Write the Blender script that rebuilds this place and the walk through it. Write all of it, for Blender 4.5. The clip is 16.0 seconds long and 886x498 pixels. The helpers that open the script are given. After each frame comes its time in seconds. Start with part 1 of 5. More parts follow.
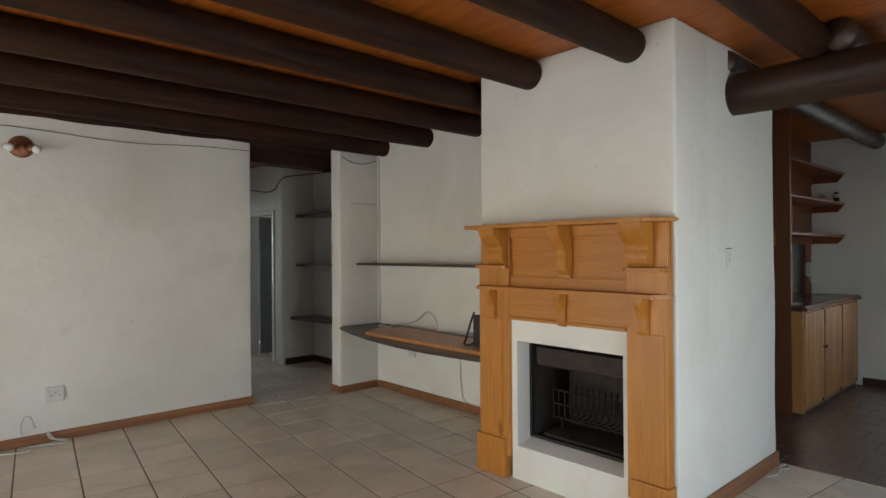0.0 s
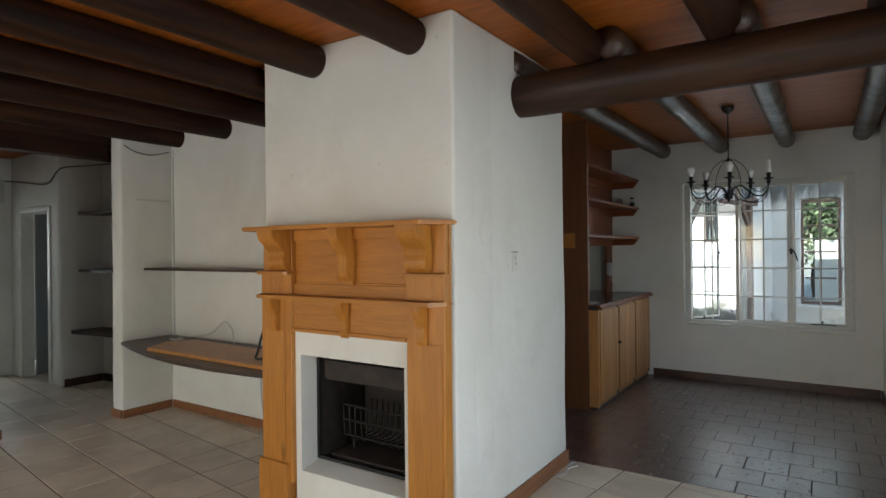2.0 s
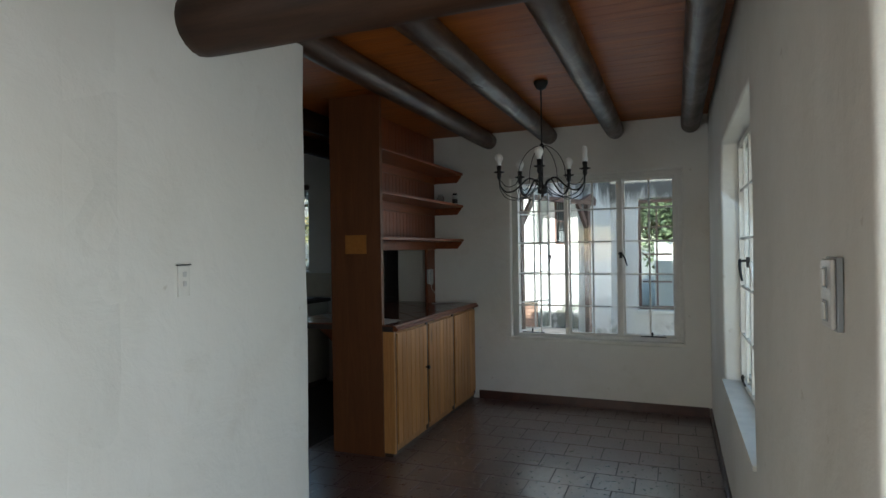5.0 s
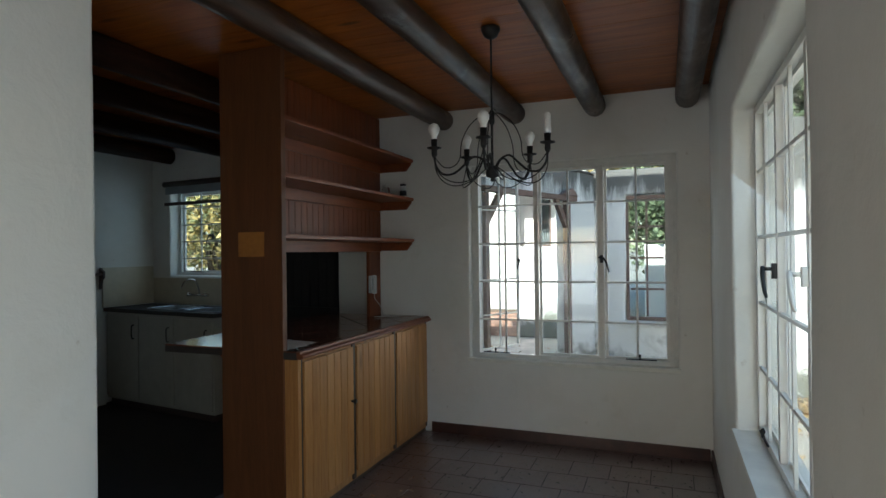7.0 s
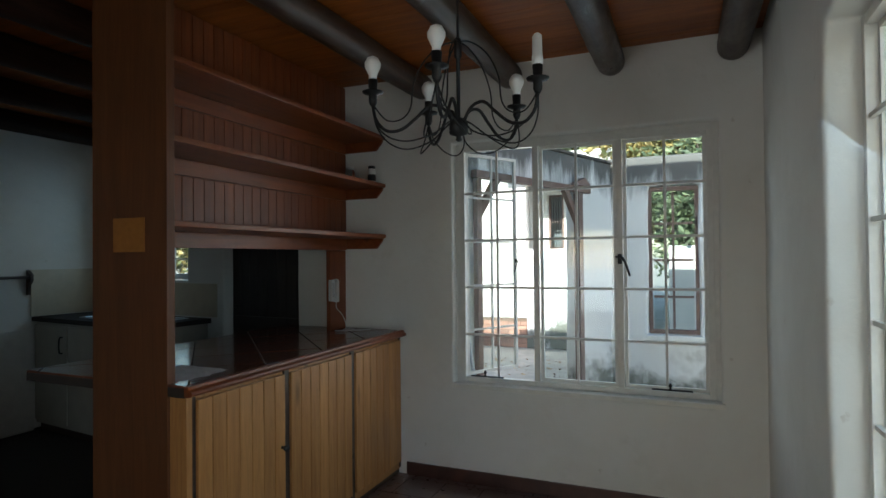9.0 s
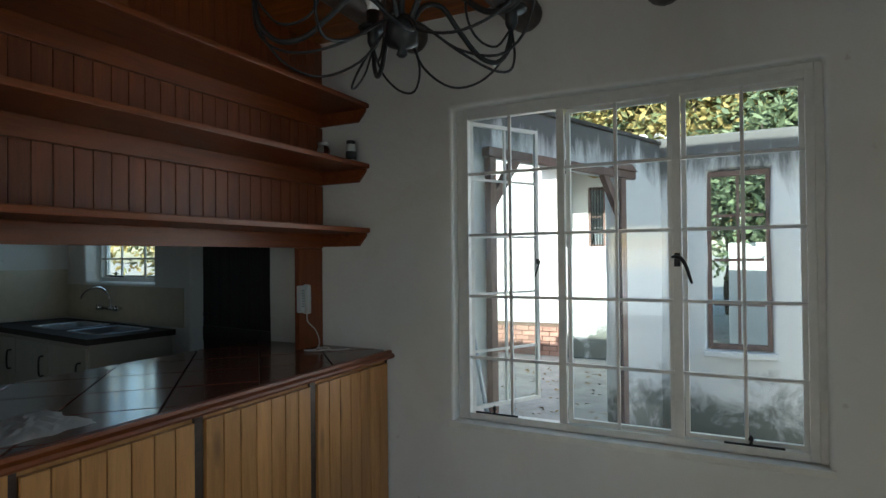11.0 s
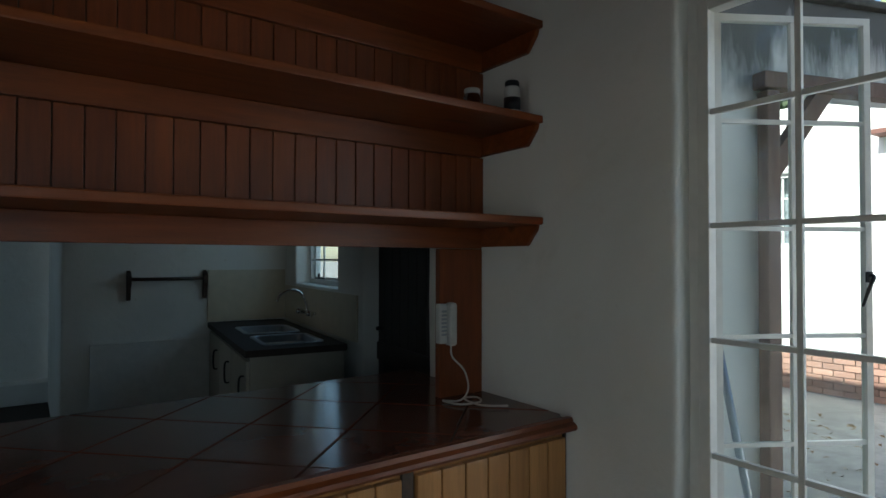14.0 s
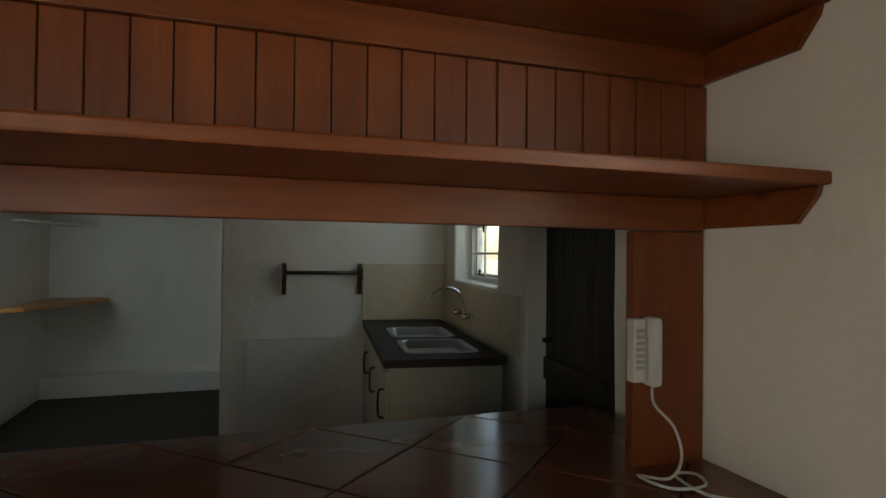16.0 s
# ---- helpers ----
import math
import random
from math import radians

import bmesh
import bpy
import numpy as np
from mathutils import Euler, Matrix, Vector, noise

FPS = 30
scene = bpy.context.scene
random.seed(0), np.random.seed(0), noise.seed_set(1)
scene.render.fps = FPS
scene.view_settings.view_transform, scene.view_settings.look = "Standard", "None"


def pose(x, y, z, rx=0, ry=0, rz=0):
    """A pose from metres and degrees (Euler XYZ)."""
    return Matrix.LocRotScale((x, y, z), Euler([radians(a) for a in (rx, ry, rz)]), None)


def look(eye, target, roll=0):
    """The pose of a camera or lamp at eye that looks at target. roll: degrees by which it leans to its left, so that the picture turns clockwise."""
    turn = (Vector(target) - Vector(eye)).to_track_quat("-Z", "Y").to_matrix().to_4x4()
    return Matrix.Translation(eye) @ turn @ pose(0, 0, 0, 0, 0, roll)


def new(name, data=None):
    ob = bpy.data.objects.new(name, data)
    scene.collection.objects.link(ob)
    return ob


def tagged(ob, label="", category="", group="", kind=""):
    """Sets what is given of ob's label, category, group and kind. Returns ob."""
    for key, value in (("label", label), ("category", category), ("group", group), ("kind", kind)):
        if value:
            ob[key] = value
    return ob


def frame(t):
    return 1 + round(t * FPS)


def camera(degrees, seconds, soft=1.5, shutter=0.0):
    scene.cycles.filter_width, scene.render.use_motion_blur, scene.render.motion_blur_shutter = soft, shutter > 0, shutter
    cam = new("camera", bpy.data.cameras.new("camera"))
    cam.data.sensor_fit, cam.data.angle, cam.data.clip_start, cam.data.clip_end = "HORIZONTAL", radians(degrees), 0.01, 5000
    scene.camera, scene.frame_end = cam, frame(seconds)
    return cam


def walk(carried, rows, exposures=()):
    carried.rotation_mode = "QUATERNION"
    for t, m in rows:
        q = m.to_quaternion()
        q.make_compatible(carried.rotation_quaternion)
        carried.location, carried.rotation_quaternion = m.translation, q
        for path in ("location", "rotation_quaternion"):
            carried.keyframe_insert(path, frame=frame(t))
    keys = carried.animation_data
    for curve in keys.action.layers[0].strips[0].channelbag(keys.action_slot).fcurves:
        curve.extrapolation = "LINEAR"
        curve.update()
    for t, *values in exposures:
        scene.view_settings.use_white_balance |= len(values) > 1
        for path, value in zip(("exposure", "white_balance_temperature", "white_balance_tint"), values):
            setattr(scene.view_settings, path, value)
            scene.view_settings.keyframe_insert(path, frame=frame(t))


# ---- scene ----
cam = camera(74.9, 16.0)
METRES, EYE, TILT, LEAN, TURN = 8.0, 1.5, 0.0, 0.0, -39.1
PATH = [
    (0, (0.705, 0.378, 1.473), (2.048, 1.859, 1.482), -0.4),
    (0.5, (0.794, 0.365, 1.475), (2.237, 1.75, 1.482), -0.4),
    (1, (0.914, 0.344, 1.492), (2.434, 1.644, 1.496), -0.5),
    (1.5, (1.057, 0.299, 1.496), (2.639, 1.522, 1.501), -0.6),
    (2, (1.21, 0.262, 1.497), (2.875, 1.365, 1.50), -0.6),
    (2.5, (1.427, 0.243, 1.501), (3.189, 1.19, 1.506), -0.7),
    (3, (1.635, 0.204, 1.509), (3.446, 1.053, 1.51), -0.8),
    (3.5, (1.881, 0.145, 1.515), (3.720, 0.932, 1.52), -0.9),
    (4, (2.108, 0.108, 1.518), (3.955, 0.875, 1.522), -0.9),
    (6.5, (3.475, 0.084, 1.527), (5.34, 0.808, 1.534), -0.8),
    (7, (3.727, 0.098, 1.514), (5.591, 0.821, 1.524), -0.7),
    (7.5, (4.00, 0.108, 1.504), (5.859, 0.845, 1.52), -0.7),
    (8, (4.239, 0.14, 1.488), (6.093, 0.891, 1.508), -0.6),
    (10.5, (5.42, 0.296, 1.457), (7.229, 1.148, 1.487), -0.7),
    (11, (5.63, 0.340, 1.47), (7.413, 1.246, 1.495), -0.6),
    (11.5, (5.853, 0.38, 1.482), (7.577, 1.393, 1.513), -0.5),
    (12, (6.043, 0.424, 1.472), (7.681, 1.570, 1.508), -0.4),
    (12.5, (6.256, 0.493, 1.473), (7.809, 1.753, 1.506), -0.3),
    (13, (6.463, 0.556, 1.486), (7.924, 1.921, 1.513), -0.2),
    (13.5, (6.665, 0.625, 1.49), (8.003, 2.111, 1.523), 0.0),
    (14, (6.818, 0.712, 1.483), (7.988, 2.333, 1.518), 0.1),
    (14.5, (6.955, 0.853, 1.487), (7.988, 2.565, 1.508), 0.1),
    (15, (7.07, 1.003, 1.48), (7.97, 2.789, 1.503), 0.2),
    (15.5, (7.155, 1.163, 1.473), (7.933, 3.005, 1.495), 0.3),
    (16, (7.213, 1.31, 1.459), (7.841, 3.208, 1.482), 0.6),
]
walk(cam, [(t, look(eye, target, roll)) for t, eye, target, roll in PATH],
     exposures=[(0.0, 1.21, 6350, 6), (2.5, 1.2, 6350, 6), (4.0, 0.93, 6250, 5), (6.5, 1.08, 6250, 5), (8.0, 1.1, 6250, 5), (10.5, 1.22, 6150, 3), (11.5, 0.95, 6050, 3), (12.2, 0.85, 5900, 2), (14.3, 0.82, 6200, 3), (15.0, 1.15, 7200, 8), (15.5, 1.5, 8000, 11), (16.0, 1.8, 8600, 13)])

# ---- world, sun and large lights ----
SUN_AZ, SUN_EL = 183.0, 32.0     # where the sun stands, degrees from +x towards +y, and its height
world = bpy.data.worlds.new("world")
scene.world = world
world.use_nodes = True
wn = world.node_tree.nodes
sky = wn.new("ShaderNodeTexSky")
sky.sky_type, sky.sun_disc = "NISHITA", False
sky.sun_elevation, sky.sun_rotation = radians(SUN_EL), radians(90 - SUN_AZ)
wn["Background"].inputs[1].default_value = 0.15
world.node_tree.links.new(sky.outputs[0], wn["Background"].inputs[0])
sun = new("sun", bpy.data.lights.new("sun", "SUN"))
sun.data.energy, sun.data.angle, sun.data.color = 4.7, radians(0.5), (1, 0.96, 0.90)
sun_way = Vector((math.cos(radians(SUN_AZ)) * math.cos(radians(SUN_EL)), math.sin(radians(SUN_AZ)) * math.cos(radians(SUN_EL)), math.sin(radians(SUN_EL))))
sun.matrix_world = look(sun_way * 30, (0, 0, 0))


def window_light(name, eye, target, w, h, watts, color=(0.86, 0.93, 1.0)):
    """The sky's light through an opening; also makes the kitchen's fill lamp."""
    lamp = new(name, bpy.data.lights.new(name, "AREA"))
    lamp.data.shape, lamp.data.size, lamp.data.size_y = "RECTANGLE", w, h
    lamp.data.energy, lamp.data.color = watts, color
    lamp.matrix_world = look(eye, target)
    return lamp


window_light("sky_light_dining", (8.6, 0.82, 1.42), (3, 0.82, -0.6), 1.4, 1.45, 1.6, (0.72, 0.86, 1.0))
window_light("sky_light_side", (6.0, -0.5, 1.42), (6.4, 1.3, -0.5), 1.5, 1.45, 2.2, (0.62, 0.81, 1.0))
window_light("sky_light_door", (2.8, -0.5, 0.9), (2.8, 5, 0.4), 1.6, 1.6, 12, (0.9, 0.96, 1.0))
window_light("sky_light_living", (-2.5, 3.2, 0.85), (5, 3.2, 0.7), 2.9, 1.5, 27, (0.95, 0.98, 1.0))
window_light("sky_light_kitchen", (8.95, 4.72, 1.76), (0, 4.4, 1.0), 0.9, 0.85, 1.3, (0.5, 0.76, 1.0))
# Added fill that brightens the kitchen's back, in an unseen west opening.
window_light("fill_light_kitchen_side", (5.20, 6.45, 1.5), (6.9, 7.9, 0.9), 0.8, 0.9, 1.5, (0.55, 0.78, 1.0))
window_light("sky_light_passage", (3.75, 9.7, 1.5), (3.75, 5, 0.6), 1.1, 1.1, 6.5, (0.9, 0.96, 1.0))

# ---- materials ----


def tree(name):
    m = bpy.data.materials.new(name)
    m.use_nodes = True
    return m, m.node_tree.nodes, m.node_tree.links, m.node_tree.nodes["Principled BSDF"]


def coords(n, l, scale=(1, 1, 1), kind="Object"):
    tc, mp = n.new("ShaderNodeTexCoord"), n.new("ShaderNodeMapping")
    mp.inputs["Scale"].default_value = scale
    l.new(tc.outputs[kind], mp.inputs["Vector"])
    return mp.outputs[0]


def noise_tex(n, l, vec, scale, detail=4, rough=0.55, dist=0.0):
    t = n.new("ShaderNodeTexNoise")
    t.inputs["Scale"].default_value, t.inputs["Detail"].default_value = scale, detail
    t.inputs["Roughness"].default_value, t.inputs["Distortion"].default_value = rough, dist
    if vec is not None:
        l.new(vec, t.inputs["Vector"])
    return t.outputs["Fac"]


def ramp(n, l, fac, stops):
    r = n.new("ShaderNodeValToRGB")
    while len(r.color_ramp.elements) < len(stops):
        r.color_ramp.elements.new(0.5)
    for e, (p, c) in zip(r.color_ramp.elements, stops):
        e.position, e.color = p, (*c, 1) if len(c) == 3 else c
    l.new(fac, r.inputs[0])
    return r.outputs[0]


def mix(n, l, fac, a, b, how="MIX"):
    m = n.new("ShaderNodeMix")
    m.data_type, m.blend_type = "RGBA", how
    for k, v in ((0, fac), (6, a), (7, b)):
        if isinstance(v, (int, float)):
            m.inputs[k].default_value = v
        elif isinstance(v, tuple):
            m.inputs[k].default_value = (*v, 1)
        else:
            l.new(v, m.inputs[k])
    return m.outputs[2]


def bump(n, l, b, height, strength, dist=0.01, before=None):
    k = n.new("ShaderNodeBump")
    k.inputs["Strength"].default_value, k.inputs["Distance"].default_value = strength, dist
    l.new(height, k.inputs["Height"])
    if before is not None:
        l.new(before, k.inputs["Normal"])
    l.new(k.outputs[0], b.inputs["Normal"])
    return k.outputs[0]


def per_object(n, l, lo, hi):
    oi, mr = n.new("ShaderNodeObjectInfo"), n.new("ShaderNodeMapRange")
    mr.inputs[3].default_value, mr.inputs[4].default_value = lo, hi
    l.new(oi.outputs["Random"], mr.inputs[0])
    return mr.outputs[0]


def plain(name, color, rough=0.5, metal=0.0, grain=0.12, scale=30.0, bumps=0.1):
    m, n, l, b = tree(name)
    v = coords(n, l)
    f = noise_tex(n, l, v, scale)
    dark = tuple(c * (1 - grain) for c in color)
    light = tuple(min(1, c * (1 + grain)) for c in color)
    l.new(ramp(n, l, f, [(0.3, dark), (0.7, light)]), b.inputs["Base Color"])
    b.inputs["Roughness"].default_value, b.inputs["Metallic"].default_value = rough, metal
    if bumps:
        bump(n, l, b, f, bumps, 0.003)
    return m


def plaster(name, color=(0.76, 0.75, 0.71), dirt=(0.56, 0.53, 0.46), relief=0.38):
    """Hand-trowelled lime-washed plaster."""
    m, n, l, b = tree(name)
    v = coords(n, l)
    big = noise_tex(n, l, v, 0.9, 5, 0.6, 0.4)
    mid = noise_tex(n, l, v, 5.0, 6, 0.65, 0.3)
    fine = noise_tex(n, l, v, 60.0, 4, 0.6)
    base = mix(n, l, ramp(n, l, big, [(0.42, (0, 0, 0)), (0.72, (0.55, 0.55, 0.55))]), color, dirt)
    base = mix(n, l, ramp(n, l, mid, [(0.60, (0, 0, 0)), (0.80, (0.35, 0.35, 0.35))]), base, dirt)
    vo = n.new("ShaderNodeTexNoise")
    vo.inputs["Scale"].default_value, vo.inputs["Detail"].default_value = 14.0, 8.0
    l.new(v, vo.inputs["Vector"])
    base = mix(n, l, ramp(n, l, vo.outputs["Fac"], [(0.70, (0, 0, 0)), (0.76, (0.4, 0.4, 0.4))]), base, (0.42, 0.36, 0.29))
    l.new(base, b.inputs["Base Color"])
    b.inputs["Roughness"].default_value = 0.82
    b.inputs["Specular IOR Level"].default_value = 0.25
    n1 = bump(n, l, b, mid, relief, 0.02)
    bump(n, l, b, fine, relief * 0.10, 0.003, n1)
    return m


def wood(name, light, dark, axis="x", rough=0.4, scale=1.0, coat=0.0, vary=0.15, knots=True, relief=0.15):
    """Long grain along one axis, with rings, knots and a finer fibre."""
    m, n, l, b = tree(name)
    long, across = 0.7 * scale, 9.0 * scale
    s = {"x": (long, across, across), "y": (across, long, across), "z": (across, across, long)}[axis]
    tc, add, oi, mp = n.new("ShaderNodeTexCoord"), n.new("ShaderNodeVectorMath"), n.new("ShaderNodeObjectInfo"), n.new("ShaderNodeMapping")
    mul = n.new("ShaderNodeVectorMath")
    mul.operation, mul.inputs[1].default_value = "MULTIPLY", (17.0, 23.0, 31.0)
    l.new(oi.outputs["Random"], mul.inputs[0])
    l.new(tc.outputs["Object"], add.inputs[0]), l.new(mul.outputs[0], add.inputs[1])
    mp.inputs["Scale"].default_value = s
    l.new(add.outputs[0], mp.inputs["Vector"])
    v = mp.outputs[0]
    g = noise_tex(n, l, v, 1.3, 6, 0.6, 1.6)
    fibre = noise_tex(n, l, v, 9.0, 4, 0.7, 0.2)
    col = ramp(n, l, g, [(0.30, dark), (0.5, tuple((a + c) / 2 for a, c in zip(light, dark))), (0.68, light)])
    col = mix(n, l, ramp(n, l, fibre, [(0.45, (0, 0, 0)), (0.8, (0.5, 0.5, 0.5))]), col, tuple(c * 0.55 for c in dark))
    if knots:
        k = n.new("ShaderNodeTexVoronoi")
        ks = {"x": (1.3, 4.5, 4.5), "y": (4.5, 1.3, 4.5), "z": (4.5, 4.5, 1.3)}[axis]
        km = n.new("ShaderNodeMapping")
        km.inputs["Scale"].default_value = tuple(c * scale for c in ks)
        l.new(add.outputs[0], km.inputs["Vector"]), l.new(km.outputs[0], k.inputs["Vector"])
        k.inputs["Scale"].default_value = 1.0
        col = mix(n, l, ramp(n, l, k.outputs["Distance"], [(0.05, (0.85, 0.85, 0.85)), (0.12, (0, 0, 0))]), col, tuple(c * 0.35 for c in dark))
    hue = n.new("ShaderNodeHueSaturation")
    l.new(per_object(n, l, 1 - vary, 1 + vary), hue.inputs["Value"]), l.new(col, hue.inputs["Color"])
    l.new(hue.outputs[0], b.inputs["Base Color"])
    b.inputs["Roughness"].default_value = rough
    b.inputs["Coat Weight"].default_value, b.inputs["Coat Roughness"].default_value = coat, 0.25
    bump(n, l, b, g, relief, 0.004)
    return m


def tile_mat(name, color, dark, rough, vary=0.1, relief=0.15, coat=0.0):
    m, n, l, b = tree(name)
    v = coords(n, l, kind="Object")
    tc = n.new("ShaderNodeTexCoord")
    geo = n.new("ShaderNodeNewGeometry")
    f = noise_tex(n, l, geo.outputs["Position"], 3.0, 6, 0.65, 0.5)
    f2 = noise_tex(n, l, geo.outputs["Position"], 26.0, 5, 0.6, 0.3)
    col = ramp(n, l, f, [(0.35, dark), (0.65, color)])
    col = mix(n, l, ramp(n, l, f2, [(0.5, (0, 0, 0)), (0.8, (0.5, 0.5, 0.5))]), col, dark)
    hue = n.new("ShaderNodeHueSaturation")
    l.new(per_object(n, l, 1 - vary, 1 + vary), hue.inputs["Value"]), l.new(col, hue.inputs["Color"])
    l.new(hue.outputs[0], b.inputs["Base Color"])
    l.new(ramp(n, l, f2, [(0.3, (rough * 0.8,) * 3), (0.8, (min(1, rough * 1.3),) * 3)]), b.inputs["Roughness"])
    b.inputs["Coat Weight"].default_value = coat
    b.inputs["Coat Roughness"].default_value = rough * 0.8
    bump(n, l, b, f2, relief, 0.002)
    return m


def glass_mat():
    m, n, l, b = tree("window_glass")
    out = n["Material Output"]
    tr, gl, fr, ms = n.new("ShaderNodeBsdfTransparent"), n.new("ShaderNodeBsdfGlossy"), n.new("ShaderNodeLayerWeight"), n.new("ShaderNodeMixShader")
    tr.inputs[0].default_value = (0.93, 0.96, 0.95, 1)
    gl.inputs["Roughness"].default_value = 0.03
    fr.inputs[0].default_value = 0.5
    po, ma = n.new("ShaderNodeMath"), n.new("ShaderNodeMath")
    po.operation, ma.operation = "POWER", "MULTIPLY_ADD"
    po.inputs[1].default_value, ma.inputs[1].default_value, ma.inputs[2].default_value = 5.0, 0.6, 0.03
    l.new(fr.outputs["Facing"], po.inputs[0]), l.new(po.outputs[0], ma.inputs[0])
    l.new(ma.outputs[0], ms.inputs[0]), l.new(tr.outputs[0], ms.inputs[1]), l.new(gl.outputs[0], ms.inputs[2])
    l.new(ms.outputs[0], out.inputs["Surface"])
    return m


def clear_glass():
    m, n, l, b = tree("clear_jar_glass")
    b.inputs["Transmission Weight"].default_value, b.inputs["Roughness"].default_value, b.inputs["IOR"].default_value = 1.0, 0.02, 1.3
    return m


def brick_wall_mat(name):
    return tile_mat(name, (0.44, 0.27, 0.20), (0.33, 0.18, 0.13), 0.85, 0.3, 0.6)


def weathered(name, top0=1.80, top1=2.40):
    """Old whitewash outdoors: black mould from the top, damp and mould from the foot, peeled spots."""
    m, n, l, b = tree(name)
    geo, sep = n.new("ShaderNodeNewGeometry"), n.new("ShaderNodeSeparateXYZ")
    l.new(geo.outputs["Position"], sep.inputs[0])
    mp = n.new("ShaderNodeMapping")
    mp.inputs["Scale"].default_value = (3.0, 3.0, 0.55)
    l.new(geo.outputs["Position"], mp.inputs["Vector"])
    streak = noise_tex(n, l, mp.outputs[0], 1.6, 8, 0.7, 0.3)
    blot = noise_tex(n, l, geo.outputs["Position"], 2.2, 8, 0.7, 0.5)

    def edge(lo, hi, a, c):
        r = n.new("ShaderNodeMapRange")
        for k, val in zip((1, 2, 3, 4), (lo, hi, a, c)):
            r.inputs[k].default_value = val
        l.new(sep.outputs[2], r.inputs[0])
        return r.outputs[0]

    def plus(a, c):
        k = n.new("ShaderNodeMath")
        l.new(a, k.inputs[0]), l.new(c, k.inputs[1])
        return k.outputs[0]

    top = ramp(n, l, plus(streak, edge(top0, top1, 0.0, 0.52)), [(0.69, (0, 0, 0)), (0.92, (0.9, 0.9, 0.9))])
    foot = ramp(n, l, plus(blot, edge(0.0, 0.75, 0.38, 0.0)), [(0.66, (0, 0, 0)), (0.84, (0.9, 0.9, 0.9))])
    col = mix(n, l, ramp(n, l, blot, [(0.66, (0, 0, 0)), (0.70, (0.6, 0.6, 0.6))]), (0.82, 0.82, 0.81), (0.56, 0.50, 0.42))
    col = mix(n, l, top, col, (0.07, 0.07, 0.065))
    col = mix(n, l, foot, col, (0.11, 0.12, 0.09))
    l.new(col, b.inputs["Base Color"])
    b.inputs["Roughness"].default_value = 0.9
    bump(n, l, b, blot, 0.4, 0.02)
    return m


def leaf_mat(name, a, c):
    m, n, l, b = tree(name)
    geo = n.new("ShaderNodeNewGeometry")
    l.new(ramp(n, l, geo.outputs["Random Per Island"], [(0.2, a), (0.8, c)]), b.inputs["Base Color"])
    b.inputs["Roughness"].default_value = 0.6
    b.inputs["Transmission Weight"].default_value = 0.0
    return m


M_PLASTER = plaster("white_plaster")
M_OUT = weathered("weathered_whitewash")
M_OUT_MOULD = weathered("mouldy_whitewash", 1.90, 2.42)
M_OUT_SHED = plain("outdoor_lime_wall", (0.82, 0.81, 0.77), 0.9, 0, 0.05, 3.0, 0.3)
M_BEAM = wood("dark_stained_log", (0.048, 0.020, 0.010), (0.014, 0.006, 0.004), "x", 0.6, 0.8, 0.0, 0.1, True, 0.6)
M_BEAM.node_tree.nodes["Principled BSDF"].inputs["Specular IOR Level"].default_value = 0.15
M_BEAM_WORN = wood("worn_shiny_log", (0.085, 0.045, 0.026), (0.028, 0.015, 0.010), "x", 0.46, 1.1, 0.05, 0.1, True, 1.0)
M_BEAM_Y = wood("dark_stained_log_across", (0.060, 0.027, 0.014), (0.020, 0.010, 0.006), "y", 0.5, 0.8, 0.03, 0.1, True, 0.6)
M_BEAM_Y.node_tree.nodes["Principled BSDF"].inputs["Specular IOR Level"].default_value = 0.25
nt = M_BEAM_WORN.node_tree
_n, _l, _b = nt.nodes, nt.links, nt.nodes["Principled BSDF"]
_v = coords(_n, _l, (0.8, 1.6, 1.6))
_f = noise_tex(_n, _l, _v, 3.2, 6, 0.7, 0.6)
_old = _b.inputs["Base Color"].links[0].from_socket
_l.new(mix(_n, _l, ramp(_n, _l, _f, [(0.60, (0, 0, 0)), (0.70, (0.55, 0.55, 0.55))]), _old, (0.20, 0.19, 0.19)), _b.inputs["Base Color"])
_l.new(ramp(_n, _l, _f, [(0.4, (0.5, 0.5, 0.5)), (0.7, (0.25, 0.25, 0.25))]), _b.inputs["Roughness"])
M_CEIL = wood("varnished_pine_ceiling", (0.40, 0.110, 0.009), (0.21, 0.052, 0.005), "y", 0.5, 1.0, 0.03, 0.14)
M_MANTEL = wood("orange_pine_upright", (0.52, 0.218, 0.034), (0.40, 0.148, 0.019), "z", 0.42, 1.0, 0.12, 0.05)
M_MANTEL_Y = wood("orange_pine_across", (0.52, 0.218, 0.034), (0.40, 0.148, 0.019), "y", 0.42, 1.0, 0.12, 0.05)
M_CAB = wood("pine_board_upright", (0.55, 0.27, 0.092), (0.40, 0.175, 0.050), "z", 0.42, 1.0, 0.15, 0.12)
M_SHELF = wood("red_brown_pine_across", (0.245, 0.062, 0.012), (0.160, 0.035, 0.007), "x", 0.42, 1.0, 0.1, 0.08)
M_BOARD = wood("red_brown_pine_upright", (0.245, 0.060, 0.012), (0.160, 0.034, 0.007), "z", 0.45, 1.0, 0.08, 0.07)
M_PANEL = wood("dark_brown_end_panel", (0.16, 0.056, 0.018), (0.11, 0.036, 0.011), "z", 0.5, 1.0, 0.05, 0.07)
# Near-black boards: the pantry doorway's darkness is put into their colour.
M_DARKDOOR = wood("near_black_door_plank", (0.022, 0.014, 0.011), (0.010, 0.007, 0.006), "z", 0.6)
M_PLANK = wood("dark_stained_plank", (0.085, 0.050, 0.034), (0.035, 0.020, 0.015), "y", 0.4, 1.0, 0.1, 0.1)
